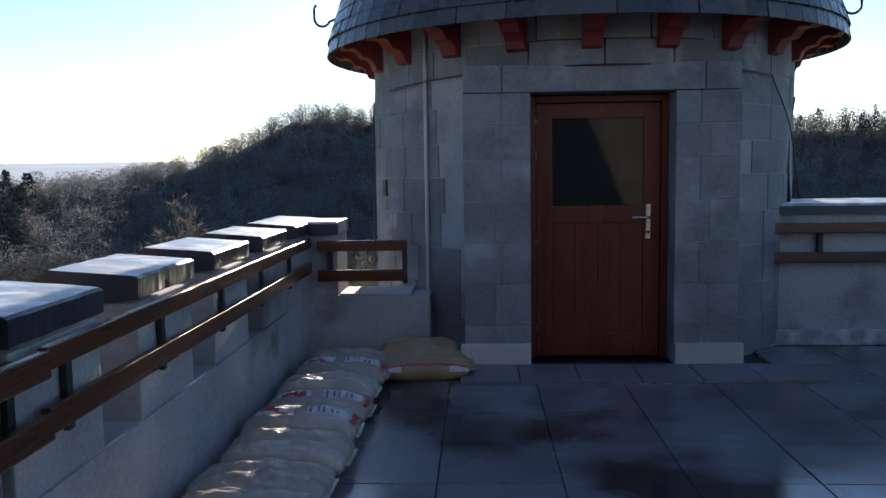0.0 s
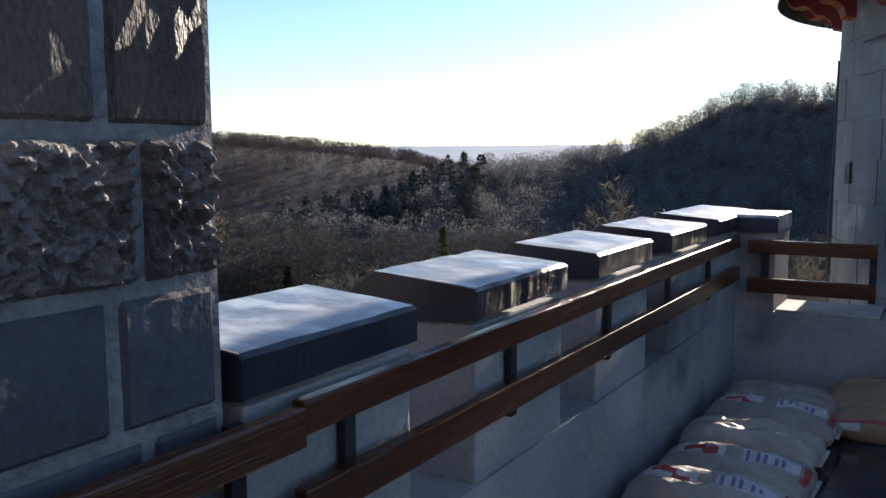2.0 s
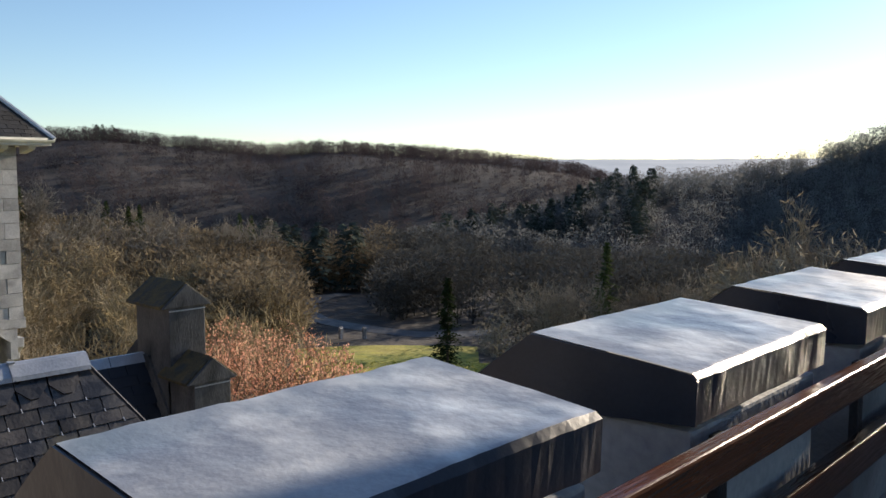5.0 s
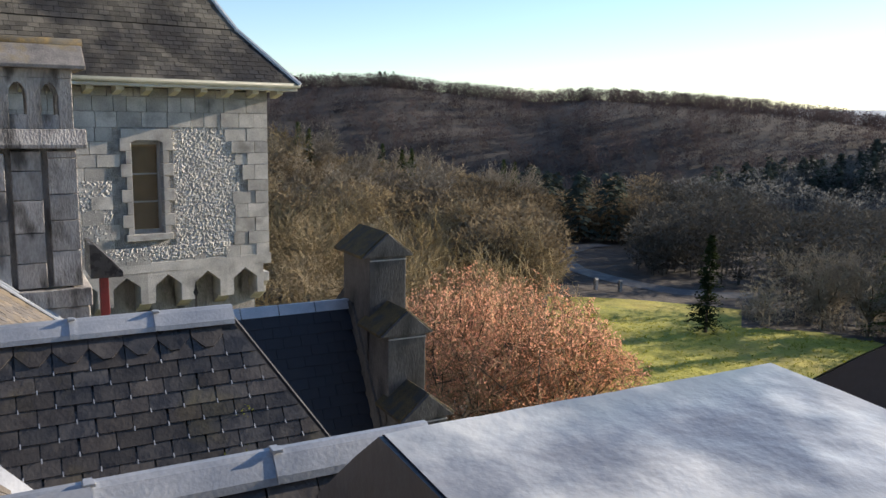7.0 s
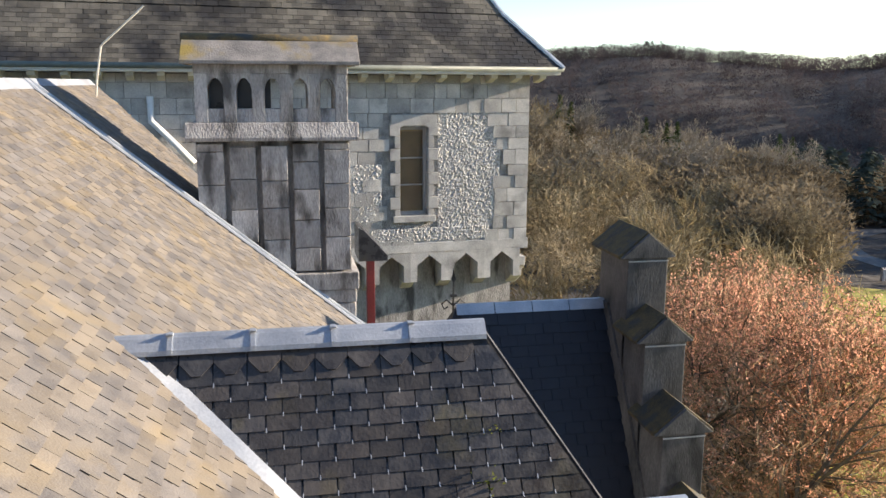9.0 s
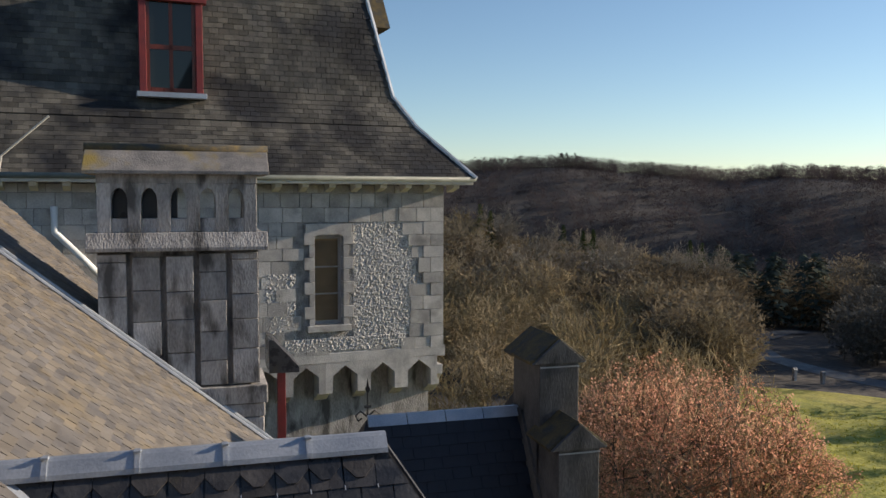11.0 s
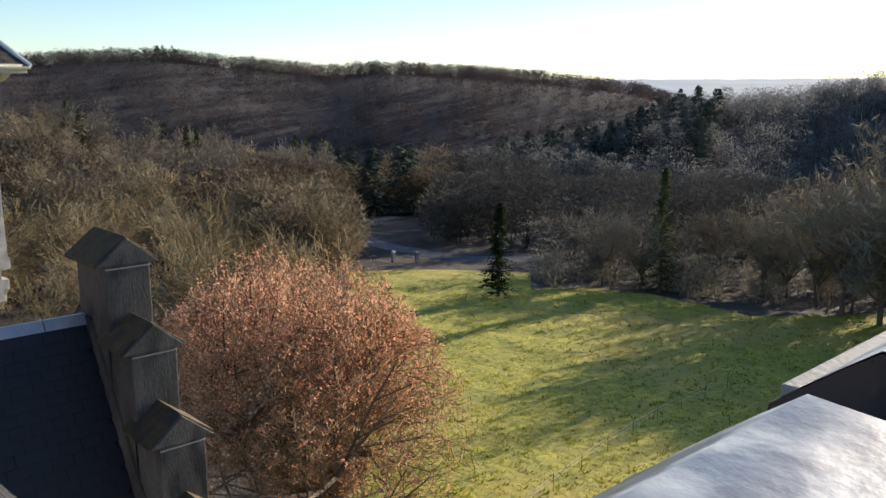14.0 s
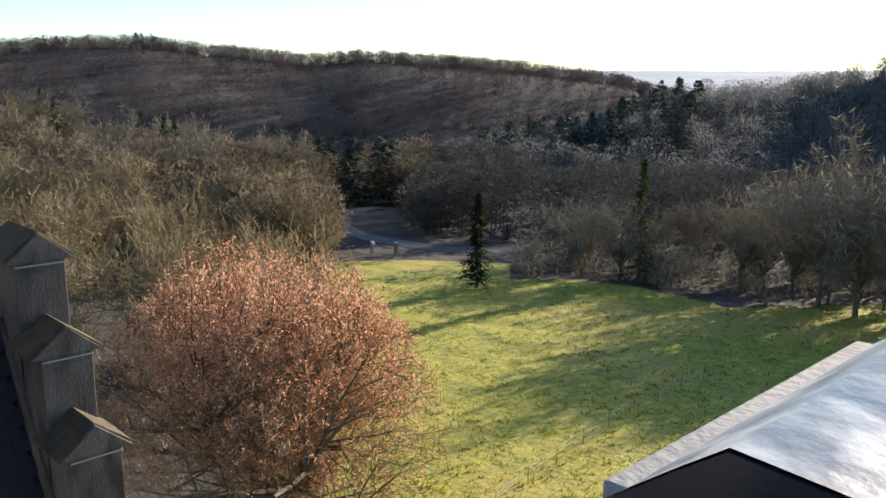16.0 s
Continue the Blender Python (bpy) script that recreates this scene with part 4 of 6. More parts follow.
slated_roof("roof_near", "dark slate roof with grey zinc ridge below the parapet", -3.72, 0.215, 4.6, 8.58, -1.9, 0.62, 12, 150)
slated_roof("roof_middle", "dark slate roof with pointed top course and zinc ridge", -6.0, 0.225, 5.2, 8.40, -2.4, 0.46, 20, 290)

# moss sprouting between the slates
for x, y, z, size in ((-5.5, 8.338, -0.565, 0.075), (-5.65, 8.39, -0.32, 0.05), (-5.44, 8.30, -0.66, 0.05)):
    g = Geo()
    for _ in range(46):
        p = Vector((x + rng.gauss(0, 0.35) * size, y + rng.gauss(0, 0.5) * size, z + rng.gauss(0, 0.5) * size))
        d = Vector((rng.uniform(0.2, 1), rng.uniform(-0.6, 0.6), rng.uniform(0.0, 1))).normalized() * size * rng.uniform(0.3, 0.7)
        w = d.orthogonal().normalized() * size * 0.10
        g.add([p - w, p + w, p + d], [(0, 1, 2)])
    tagged(new("moss_tuft", quick_mesh("moss_tuft", g.v, g.f, M_MOSSLEAF)), "small tuft of green moss between roof slates", "moss", "moss on the slate roof", "stuff")

# weathered main roof, facing the sun
TANQ = radians(39.3)
tan_start = Vector((-2.0, 4.55, 1.667))
down = Vector((0, math.cos(TANQ), -math.sin(TANQ)))
main_roof = base("roof_main", (-6.5, 6.3, 0.2), "broad sunlit roof of ochre-stained weathered slates", "roof", kind="structure")
L = 4.75
a, b = tan_start, tan_start + down * L
v = [a, (-11.0, a.y, a.z), (-11.0, b.y, b.z), b, a - Vector((0, 0, 0.3)), (-11.0, a.y, a.z - 0.3), (-11.0, b.y, b.z - 0.3), b - Vector((0, 0, 0.3))]
under(main_roof, Geo().add(v, [(0, 1, 2, 3), (7, 6, 5, 4), (0, 3, 7, 4), (1, 5, 6, 2), (2, 6, 7, 3), (0, 4, 5, 1)]).ob("deck", M_TAN_J))
nm = slate_mesh("slate", 0.150, 0.125, 0.008, M_TAN)


def on_main(u, v):
    y, z, x = 4.55 + v * math.cos(TANQ), 1.667 - v * math.sin(TANQ), -2.0 - u
    if v > L - 0.02 or u > 8.95 or u < 0.1:
        return False
    under_mid = z < 0.21 - abs(x + 6.0) * T58 - 0.12
    under_near = z < 0.215 - abs(x + 3.72) * T58 - 0.12
    return not (under_mid or under_near)


poses = slate_poses(tan_start, (-1, 0, 0), down, 9.0, 55, 0.158, 0.086, on_main, rng, first=0.02, tilt=0.045)
poses.sort(key=lambda m: (m.translation - Vector((-3.5, 6.6, 0.2))).length)
near_tan = place_pieces(nm, poses, main_roof, "slate", 300)
join_run("slate_run", nm, near_tan, M_TAN_J, main_roof)
under(main_roof, Geo().prism([(4.45, 1.60), (4.55, 1.73), (4.65, 1.62)], "x", -14.2, -2.0).ob("ridge_sheet", M_ZINC))
# verge gutter, black for the shadow in its gap, and the strip of roof beyond it
under(main_roof, Geo().add([(-11.0, a.y, a.z + 0.03), (-11.16, a.y, a.z + 0.03), (-11.16, b.y, b.z + 0.03), (-11.0, b.y, b.z + 0.03), (-11.0, a.y, a.z - 0.2), (-11.16, a.y, a.z - 0.2), (-11.16, b.y, b.z - 0.2), (-11.0, b.y, b.z - 0.2)], [(0, 1, 2, 3), (7, 6, 5, 4), (0, 3, 7, 4), (1, 5, 6, 2)]).ob("verge_sheet", M_BITUMEN))
for x in (-10.98, -11.17):
    under(main_roof, Geo().tube([(x, a.y, a.z + 0.05), (x, b.y, b.z + 0.05)], 0.022, 6).ob("verge_lip", M_ZINC))
strip = base("roof_strip", (-12.8, 5.6, 0.5), "narrow ochre-stained slate roof against the tower", "roof", kind="structure")
a2, b2 = Vector((-11.17, 4.55, 1.68)), Vector((-11.17, 7.2, -0.49))
under(strip, Geo().add([a2, (-14.4, 4.55, 1.68), (-12.4, 7.2, -0.49), b2, a2 - Vector((0, 0, 0.3)), (-14.4, 4.55, 1.38), (-12.4, 7.2, -0.79), b2 - Vector((0, 0, 0.3))], [(0, 1, 2, 3), (7, 6, 5, 4), (0, 3, 7, 4), (1, 5, 6, 2), (2, 6, 7, 3)]).ob("deck", M_TAN_J))
poses = slate_poses(a2, (-1, 0, 0), down, 3.2, 38, 0.158, 0.086, lambda u, v: 0 < u < 3.1 - v * 0.6 and v < 3.3, rng, first=0.02)
join_run("slate_run", nm, poses, M_TAN_J, strip)
# valley flashing where the main roof meets the middle roof
p0, p1 = Vector((-6.0, 6.33, 0.22)), Vector((-4.95, 7.77, -0.96))
sd = Vector((0.045, -0.055, 0.0))
nv = Vector((0.35, 0.3, 0.75)) * 0.035
tagged(Geo().add([p0 - sd + nv, p0 + sd + nv, p1 + sd + nv, p1 - sd + nv, p0 - sd - nv, p0 + sd - nv, p1 + sd - nv, p1 - sd - nv], [(0, 1, 2, 3), (7, 6, 5, 4), (0, 4, 5, 1), (1, 5, 6, 2), (2, 6, 7, 3), (3, 7, 4, 0)]).ob("valley_flashing", M_ZINC), "grey zinc flashing in the valley between two roofs", "flashing", kind="structure")

# far roof with the stepped gable
far_roof = base("roof_far", (-10.05, 9.0, -4.0), "steep dark blue slate roof below the stepped gable", "roof", "slate roofs of the castle", kind="structure")
RX, RZ = -10.05, -0.76
T54 = math.tan(radians(59))
lowz = -6.0
run = (RZ - lowz) / T54
under(far_roof, new("deck", quick_mesh("deck", [(RX, 9.1, RZ), (RX, 10.86, RZ), (RX + run, 6.5, lowz), (RX + run, 10.86, lowz), (RX - run, 10.86, lowz), (RX - run, 6.5, lowz)], [(0, 2, 3, 1), (0, 1, 4, 5), (0, 5, 2), (1, 3, 4), (2, 5, 4, 3)], M_SLATE_SHADED)))
bm_slate = slate_mesh("slate", 0.20, 0.19, 0.006, M_SLATE_SHADED)
dn = (math.cos(radians(59)), 0, -math.sin(radians(59)))
poses = slate_poses((RX + 0.01, 7.4, RZ), (0, 1, 0), dn, 3.46, 46, 0.205, 0.125, lambda u, v: max(0.05, 1.75 - 0.45 * v) < u < 3.42 and v < 6.0, rng, first=0.05)
poses.sort(key=lambda m: -m.translation.z)
rest = place_pieces(bm_slate, poses, far_roof, "slate", 200)
join_run("slate_run", bm_slate, rest, M_SLATE_SHADED, far_roof)
for k in range(4):
    under(far_roof, Geo().prism([(RX - 0.085, RZ - 0.075), (RX - 0.02, RZ + 0.03), (RX + 0.02, RZ + 0.03), (RX + 0.085, RZ - 0.075)], "y", 9.1 + k * 0.44, 9.53 + k * 0.44).ob("ridge_sheet", M_ZINC))

gable = base("stepped_gable", (-9.0, 11.1, -19), "weathered stepped stone gable with saddle-backed mossy copings", "gable", kind="structure")
GY0, GY1 = 10.86, 11.32
for k in range(8):
    x1 = -9.43 + 0.515 * k
    x0 = x1 - (0.78 if k == 0 else 0.58)
    zt = -0.11 - 0.79 * k
    mid = (GY0 + GY1) / 2
    under(gable, Geo().box(x0, x1, GY0, GY1, zt - 1.30, zt - 0.005).ob("stone", M_GABLE, bevel=0.012))
    under(gable, Geo().box(x0 + 0.01, x1 + 0.004, GY0 + 0.004, GY1 + 0.004, zt - 0.075, zt - 0.060).ob("joint", M_MORTAR))
    # saddle coping, ridge across the wall, with a projecting gabled end stone
    cop = [(GY0 - 0.10, zt - 0.04), (GY0 - 0.10, zt - 0.005), (mid, zt + 0.255), (GY1 + 0.10, zt - 0.005), (GY1 + 0.10, zt - 0.04)]
    under(gable, Geo().prism(cop, "x", x0 - 0.06, x1 - 0.02).ob("coping", M_MOSS, bevel=0.01))
    face = [(GY0 - 0.085, zt - 0.03), (mid, zt + 0.235), (GY1 + 0.085, zt - 0.03)]
    under(gable, Geo().prism(face, "x", x1 - 0.05, x1 + 0.02).ob("coping_face", M_GABLE, bevel=0.006))
under(gable, Geo().prism([(-9.9, -0.75), (-9.2, -1.75), (-5.6, -7.3), (-5.6, -7.6), (-10.2, -7.6), (-10.2, -0.75)], "y", GY0 - 0.03, GY1 - 0.05).ob("raking_wall", M_GABLE))
under(gable, Geo().box(-10.5, -5.0, GY0 + 0.02, GY1 - 0.02, -19.0, -6.2).ob("wall", M_GABLE))
under(gable, Geo().prism([(-9.9, -1.1), (-5.8, -7.0), (-5.8, -7.6), (-14, -7.6), (-14, -7.0), (-10.1, -1.1)], "y", GY0 + 0.03, GY1 - 0.03).ob("wall", M_GABLE))
tagged(Geo().prism([(-10.95, -1.0), (-10.5, -0.66), (-10.3, -1.0)], "y", 11.0, 11.4).ob("small_roof_peak", M_SLATE_SHADED), "small dark slate peak behind the stepped gable", "roof", kind="structure")

# iron finial
fin = base("finial", (-12.6, 9.6, -2.6), "small black wrought-iron finial on a roof", "finial")
under(fin, Geo().tube([(-12.6, 9.6, -2.6), (-12.6, 9.6, -1.05)], 0.022, 6, 0.012).ob("rod", M_IRON))
under(fin, Geo().prism([(9.6, -1.12), (9.635, -1.05), (9.615, -1.0), (9.6, -0.90), (9.585, -1.0), (9.565, -1.05)], "x", -12.615, -12.585).ob("tip", M_IRON))
for z_ in (-1.30, -1.75):
    under(fin, Geo().tube([(-12.6, 9.6 - 0.05, z_), (-12.6, 9.6 + 0.05, z_)], 0.02, 6).ob("collar", M_IRON))
for s in (-1, 1):
    under(fin, Geo().tube([(-12.6, 9.6, -1.45), (-12.6, 9.6 + s * 0.10, -1.36), (-12.6, 9.6 + s * 0.17, -1.42), (-12.6, 9.6 + s * 0.13, -1.50), (-12.6, 9.6 + s * 0.08, -1.46)], 0.014, 5).ob("scroll", M_IRON))

# ---- chimney stack ----
chim = base("chimney_stack", (-11.6, 7.15, -1.5), "tall weathered stone chimney stack with an arcaded top", "chimney", kind="structure")
CX1, CX0, CY0, CY1 = -11.2, -12.1, 6.24, 8.06
under(chim, Geo().box(CX0, CX1 - 0.10, CY0 + 0.02, CY1 - 0.02, -6.0, 1.05).ob("core", M_OLDSTONE))
slot = (CY1 - CY0) / 5
for k in range(5):
    z = -0.55
    while z < 0.98:
        h = min(rng.uniform(0.26, 0.42), 1.0 - z)
        if h < 0.08:
            break
        under(chim, Geo().box(CX1 - 0.17, CX1 + rng.uniform(-0.006, 0.008), CY0 + k * slot + 0.032, CY0 + (k + 1) * slot - 0.032, z + 0.004, z + h - 0.004).ob("block", M_OLDSTONE, bevel=0.008))
        z += h
for z0, z1, o_ in ((-1.3, -0.95, 0.02), (-0.95, -0.78, 0.03), (-0.78, -0.56, 0.06)):
    under(chim, Geo().box(CX0 - o_, CX1 + o_, CY0 - o_, CY1 + o_, z0, z1 - 0.01).ob("base_course", M_OLDSTONE, bevel=0.012))
prof = [(CX1 - 0.1, 1.03), (CX1 + 0.08, 1.03), (CX1 + 0.09, 1.07), (CX1 + 0.02, 1.24), (CX1 - 0.1, 1.24)]
under(chim, Geo().prism(prof, "y", CY0 - 0.08, CY1 + 0.08).ob("cornice", M_OLDSTONE, bevel=0.008))
under(chim, Geo().box(CX0 + 0.05, CX1 - 0.10, CY0 - 0.02, CY1 + 0.02, 1.05, 1.24).ob("band", M_OLDSTONE))
ay0, ay1 = CY0 + 0.04, CY1 - 0.04
n = 5
pw = 0.145
ow = (ay1 - ay0 - 6 * pw) / 5
for xx in (CX1 - 0.22, CX0 + 0.06):
    for k in range(6):
        under(chim, Geo().box(xx, xx + 0.2, ay0 + k * (pw + ow), ay0 + k * (pw + ow) + pw, 1.24, 1.798).ob("arcade_pier", M_OLDSTONE, bevel=0.01))
    for k in range(5):
        yc = ay0 + pw + k * (pw + ow) + ow / 2
        arch = [(yc - ow / 2 - 0.002, 1.60), (yc - ow * 0.42, 1.68), (yc - ow * 0.2, 1.735), (yc, 1.75), (yc + ow * 0.2, 1.735), (yc + ow * 0.42, 1.68), (yc + ow / 2 + 0.002, 1.60), (yc + ow / 2 + 0.002, 1.80), (yc - ow / 2 - 0.002, 1.80)]
        under(chim, Geo().prism(arch, "x", xx + 0.004, xx + 0.196).ob("arch", M_OLDSTONE))
    under(chim, Geo().box(xx - 0.004, xx + 0.206, ay0 - 0.006, ay1 + 0.006, 1.80, 1.90).ob("lintel", M_OLDSTONE, bevel=0.006))
# Black box behind the left arches stands in for their shaded inside.
under(chim, Geo().box(CX0 + 0.27, CX1 - 0.24, ay0 + 0.05, ay0 + 0.85, 1.24, 1.80).ob("flue", M_BITUMEN))
under(chim, Geo().box(CX1 - 0.19, CX1 - 0.045, ay0 + 0.02, ay1 - 0.02, 1.238, 1.40).ob("arcade_sill", M_OLDSTONE, bevel=0.01))
under(chim, Geo().prism([(CX0 - 0.1, 1.90), (CX1 + 0.10, 1.90), (CX1 + 0.10, 1.94), (CX1 - 0.25, 2.19), (CX0 + 0.25, 2.19), (CX0 - 0.1, 1.94)], "y", CY0 - 0.10, CY1 + 0.10).ob("cap", M_CAPSTONE, bevel=0.008))
under(chim, Geo().tube([(CX1 - 0.28, CY0 - 0.11, 2.20), (CX1 - 0.28, CY1 + 0.11, 2.20)], 0.055, 10).ob("cap_roll", M_MOSS, None, "mossy yellow stone roll", smooth=True))
for y in (CY0 + 0.5, CY1 - 0.35):
    under(chim, Geo().box(CX1 - 0.25, CX1 - 0.24, y, y + 0.25, 1.3, 1.36).ob("debris", M_IRON))
tagged(Geo().tube([(-15.8, 5.13, 1.47), (-15.8, 5.13, 1.06), (-15.8, 5.46, 0.71), (-15.8, 5.79, 0.35)], 0.055, 8).ob("downpipe", M_WHITEPIPE, smooth=True), "white downpipe running down beside the chimney", "pipe")
tagged(Geo().tube([(-13.3, 4.77, 1.22), (-13.3, 4.83, 1.73), (-13.3, 4.91, 2.17), (-13.3, 5.49, 2.7)], 0.014, 5).ob("aerial_wire", M_CREAM), "thin pale wire rising from the roof ridge", "wire")
# red post under a small slate roof
porch = base("dormer_cheek", (-13.0, 8.6, -1.9), "red-painted timber post under a small slate roof", "dormer")
under(porch, box("post", M_REDWOOD, -12.75, -12.62, 8.36, 8.47, -2.9, -0.72, bevel=0.008))
under(porch, Geo().prism([(8.24, -0.73), (8.24, -0.27), (8.31, -0.29), (8.64, -0.66), (8.64, -0.73)], "x", -13.2, -12.5).ob("roof", M_SLATE_J))
under(porch, Geo().prism([(8.2, -1.9), (9.3, -2.6), (9.3, -2.75), (8.2, -2.05)], "x", -13.6, -12.2).ob("sill_roof", M_CREAM))
# ---- the west tower ----
TW = Matrix.Translation((-16.62, 11.9, 0)) @ pose(0, 0, 0, 0, 0, 6.0)
tower = new("west_tower")
tower.matrix_basis = TW
tagged(tower, "square limestone tower with corbels and a tall slate roof", "tower", kind="structure")
# local frame: the front face lies in the plane x = 0, its right corner at y = 0, the wall runs towards -y


def tw(name, g, material, bevel=0.0, smooth=False, label=""):
    o = g.ob(name, material, None, label, bevel, smooth)
    o.parent = tower
    return o


TLEN, TDEP = 10.1, 8.0
WY0, WY1, WZ0, WZ1 = -2.56, -2.02, -0.72, 0.88
tw("wall", Geo().box(-TDEP, -0.02, -TLEN, WY0 - 0.02, -1.3, 1.86), M_BAND)
tw("wall", Geo().box(-TDEP, -0.02, WY1 + 0.02, -0.02, -1.3, 1.86), M_BAND)
tw("wall", Geo().box(-TDEP, -0.02, WY0 - 0.02, WY1 + 0.02, -1.3, WZ0 - 0.02), M_BAND)
tw("wall", Geo().box(-TDEP, -0.02, WY0 - 0.02, WY1 + 0.02, WZ1 + 0.02, 1.86), M_BAND)
# Darker stone than the walls above, standing in for shade in the corbel arches.
tw("lower_wall", Geo().box(-TDEP + 0.4, -0.44, -TLEN + 0.4, -0.16, -22.0, -1.25), M_OLDSTONE)
tw("blind", Geo().box(-0.215, -0.205, WY0 - 0.015, WY1 + 0.015, WZ0 + 0.02, WZ1 + 0.015), M_TANBAG)
# block courses, leaving the window and the rock-faced panel open
z = -1.28
ci = 0
while z < 1.80:
    h = min(rng.uniform(0.20, 0.30), 1.84 - z)
    y = -0.02
    k = 0
    while y > -9.8:
        wdt = (0.42 if ci % 2 else 0.27) if k == 0 else rng.uniform(0.22, 0.46)
        y0, y1 = y - wdt, y
        y = y0
        k += 1
        mid, zm = (y0 + y1) / 2, z + h / 2
        in_win = y1 > WY0 - 0.19 and y0 < WY1 + 0.19 and z + h > WZ0 - 0.12 and z < WZ1 + 0.22
        in_rock = -1.78 < mid < -0.66 and -0.98 < zm < 1.30
        if in_win or in_rock:
            continue
        tw("block", Geo().box(-0.10, rng.uniform(0.0, 0.016), y0 + 0.005, y1 - 0.005, z + 0.005, z + h - 0.005), M_TOWERSTONE)
    z += h
    ci += 1
o = new("rock_panel", relief_block("rock_panel", 1.24, 2.34, 0.0, 0.016, 5.5, M_TOWERROCK, (70, 130), 0.0))
o.parent = tower
o.matrix_basis = Matrix(((0, 0, 1, -0.015), (1, 0, 0, -1.83), (0, 1, 0, -1.0), (0, 0, 0, 1)))
o = new("rock_panel", relief_block("rock_panel", 0.55, 1.2, 0.0, 0.016, 9.5, M_TOWERROCK, (26, 50), 0.0))
o.parent = tower
o.matrix_basis = Matrix(((0, 0, 1, 0.0), (1, 0, 0, -3.45), (0, 1, 0, -0.95), (0, 0, 0, 1)))
o = new("rock_panel", relief_block("rock_panel", 2.6, 0.26, 0.0, 0.018, 2.5, M_TOWERROCK, (110, 12), 0.0))
o.parent = tower
o.matrix_basis = Matrix(((0, 0, 1, 0.004), (1, 0, 0, -3.4), (0, 1, 0, -1.22), (0, 0, 0, 1)))
# window surround with alternating quoins
zz = WZ0 - 0.10
k = 0
while zz < WZ1:
    h = 0.225
    ext = 0.19 if k % 2 else 0.10
    tw("jamb_block", Geo().box(-0.25, 0.035, WY0 - ext, WY0, zz + 0.003, zz + h - 0.003), M_TOWERTRIM, 0.008)
    tw("jamb_block", Geo().box(-0.25, 0.035, WY1, WY1 + ext, zz + 0.003, zz + h - 0.003), M_TOWERTRIM, 0.008)
    zz += h
    k += 1
tw("lintel", Geo().prism([(WY0 - 0.16, WZ1 + 0.02), (WY0, WZ1 + 0.02), (WY0 + 0.07, WZ1 + 0.06), (WY1 - 0.07, WZ1 + 0.06), (WY1, WZ1 + 0.02), (WY1 + 0.16, WZ1 + 0.02), (WY1 + 0.16, WZ1 + 0.26), (WY0 - 0.16, WZ1 + 0.26)], "x", -0.25, 0.036), M_TOWERTRIM, 0.006)
tw("sill", Geo().box(-0.25, 0.06, WY0 - 0.14, WY1 + 0.14, WZ0 - 0.12, WZ0), M_TOWERTRIM, 0.01)
win = tw("window_frame", Geo().box(-0.20, -0.15, WY0, WY0 + 0.05, WZ0, WZ1 + 0.06).box(-0.20, -0.15, WY1 - 0.05, WY1, WZ0, WZ1 + 0.06).box(-0.20, -0.15, WY0 + 0.05, WY1 - 0.05, WZ1 - 0.02, WZ1 + 0.06).box(-0.20, -0.15, WY0 + 0.05, WY1 - 0.05, WZ0, WZ0 + 0.06), M_WINWOOD)
for k in range(3):
    z0 = WZ0 + 0.06 + k * 0.50
    o = Geo().box(-0.185, -0.175, WY0 + 0.05, WY1 - 0.05, z0 + 0.015, z0 + 0.485).ob("pane", M_CLEAR)
    o.visible_shadow = False
    o.parent = win
    if k:
        o = Geo().box(-0.195, -0.155, WY0 + 0.05, WY1 - 0.05, z0 - 0.013, z0 + 0.013).ob("glazing_bar", M_WINWOOD)
        o.parent = win
# corbel table with pointed arches
tw("string_course", Geo().box(-0.4, 0.012, -TLEN, 0.012, -1.45, -1.25), M_TOWERSTONE, 0.006)
span = 0.735
for k in range(13):
    yc = -0.52 - k * span
    g = Geo().prism([(-0.50, -2.25), (-0.18, -2.05), (-0.16, -1.92), (0.0, -1.80), (0.01, -1.62), (-0.50, -1.62)], "y", yc + span / 2 - 0.12, yc + span / 2 + 0.12)
    tw("corbel", g, M_TOWERSTONE, 0.012)
    half = span / 2
    arch = [(yc - half, -1.42), (yc + half, -1.42), (yc + half, -2.0), (yc + half - 0.13, -2.0), (yc + half - 0.13, -1.68), (yc, -1.49), (yc - half + 0.13, -1.68), (yc - half + 0.13, -2.0), (yc - half, -2.0)]
    tw("arch", Geo().prism(arch, "x", -0.45, 0.012), M_TOWERSTONE)
# eave
tw("eave_board", Geo().box(-TDEP - 0.4, 0.42, -TLEN - 0.42, 0.42, 1.86, 1.93), M_CREAM, 0.01)
tw("gutter", Geo().tube([(0.43, 0.45, 1.965), (0.43, -TLEN - 0.45, 1.965)], 0.05, 8), M_COPPER, 0, True)
tw("gutter", Geo().tube([(0.45, 0.43, 1.965), (-TDEP, 0.43, 1.965)], 0.05, 8), M_COPPER, 0, True)
for k in range(22):
    y = 0.1 - k * 0.48
    tw("eave_bracket", Geo().prism([(0.0, 1.72), (0.10, 1.74), (0.34, 1.80), (0.36, 1.858), (0.0, 1.858)], "y", y - 0.06, y + 0.06), M_CREAM)
# slate roof: flared skirt, then a steep upper slope
skirt = [(0.46, 1.95), (-0.42, 2.95), (-0.78, 3.55)]
upper = [(-0.78, 3.55), (-1.55, 7.2)]


def corners(x, z):
    """Ring of the hipped roof at front offset x and height z."""
    return [(x, x, z), (x, -TLEN - x, z), (-TDEP - x, -TLEN - x, z), (-TDEP - x, x, z)]


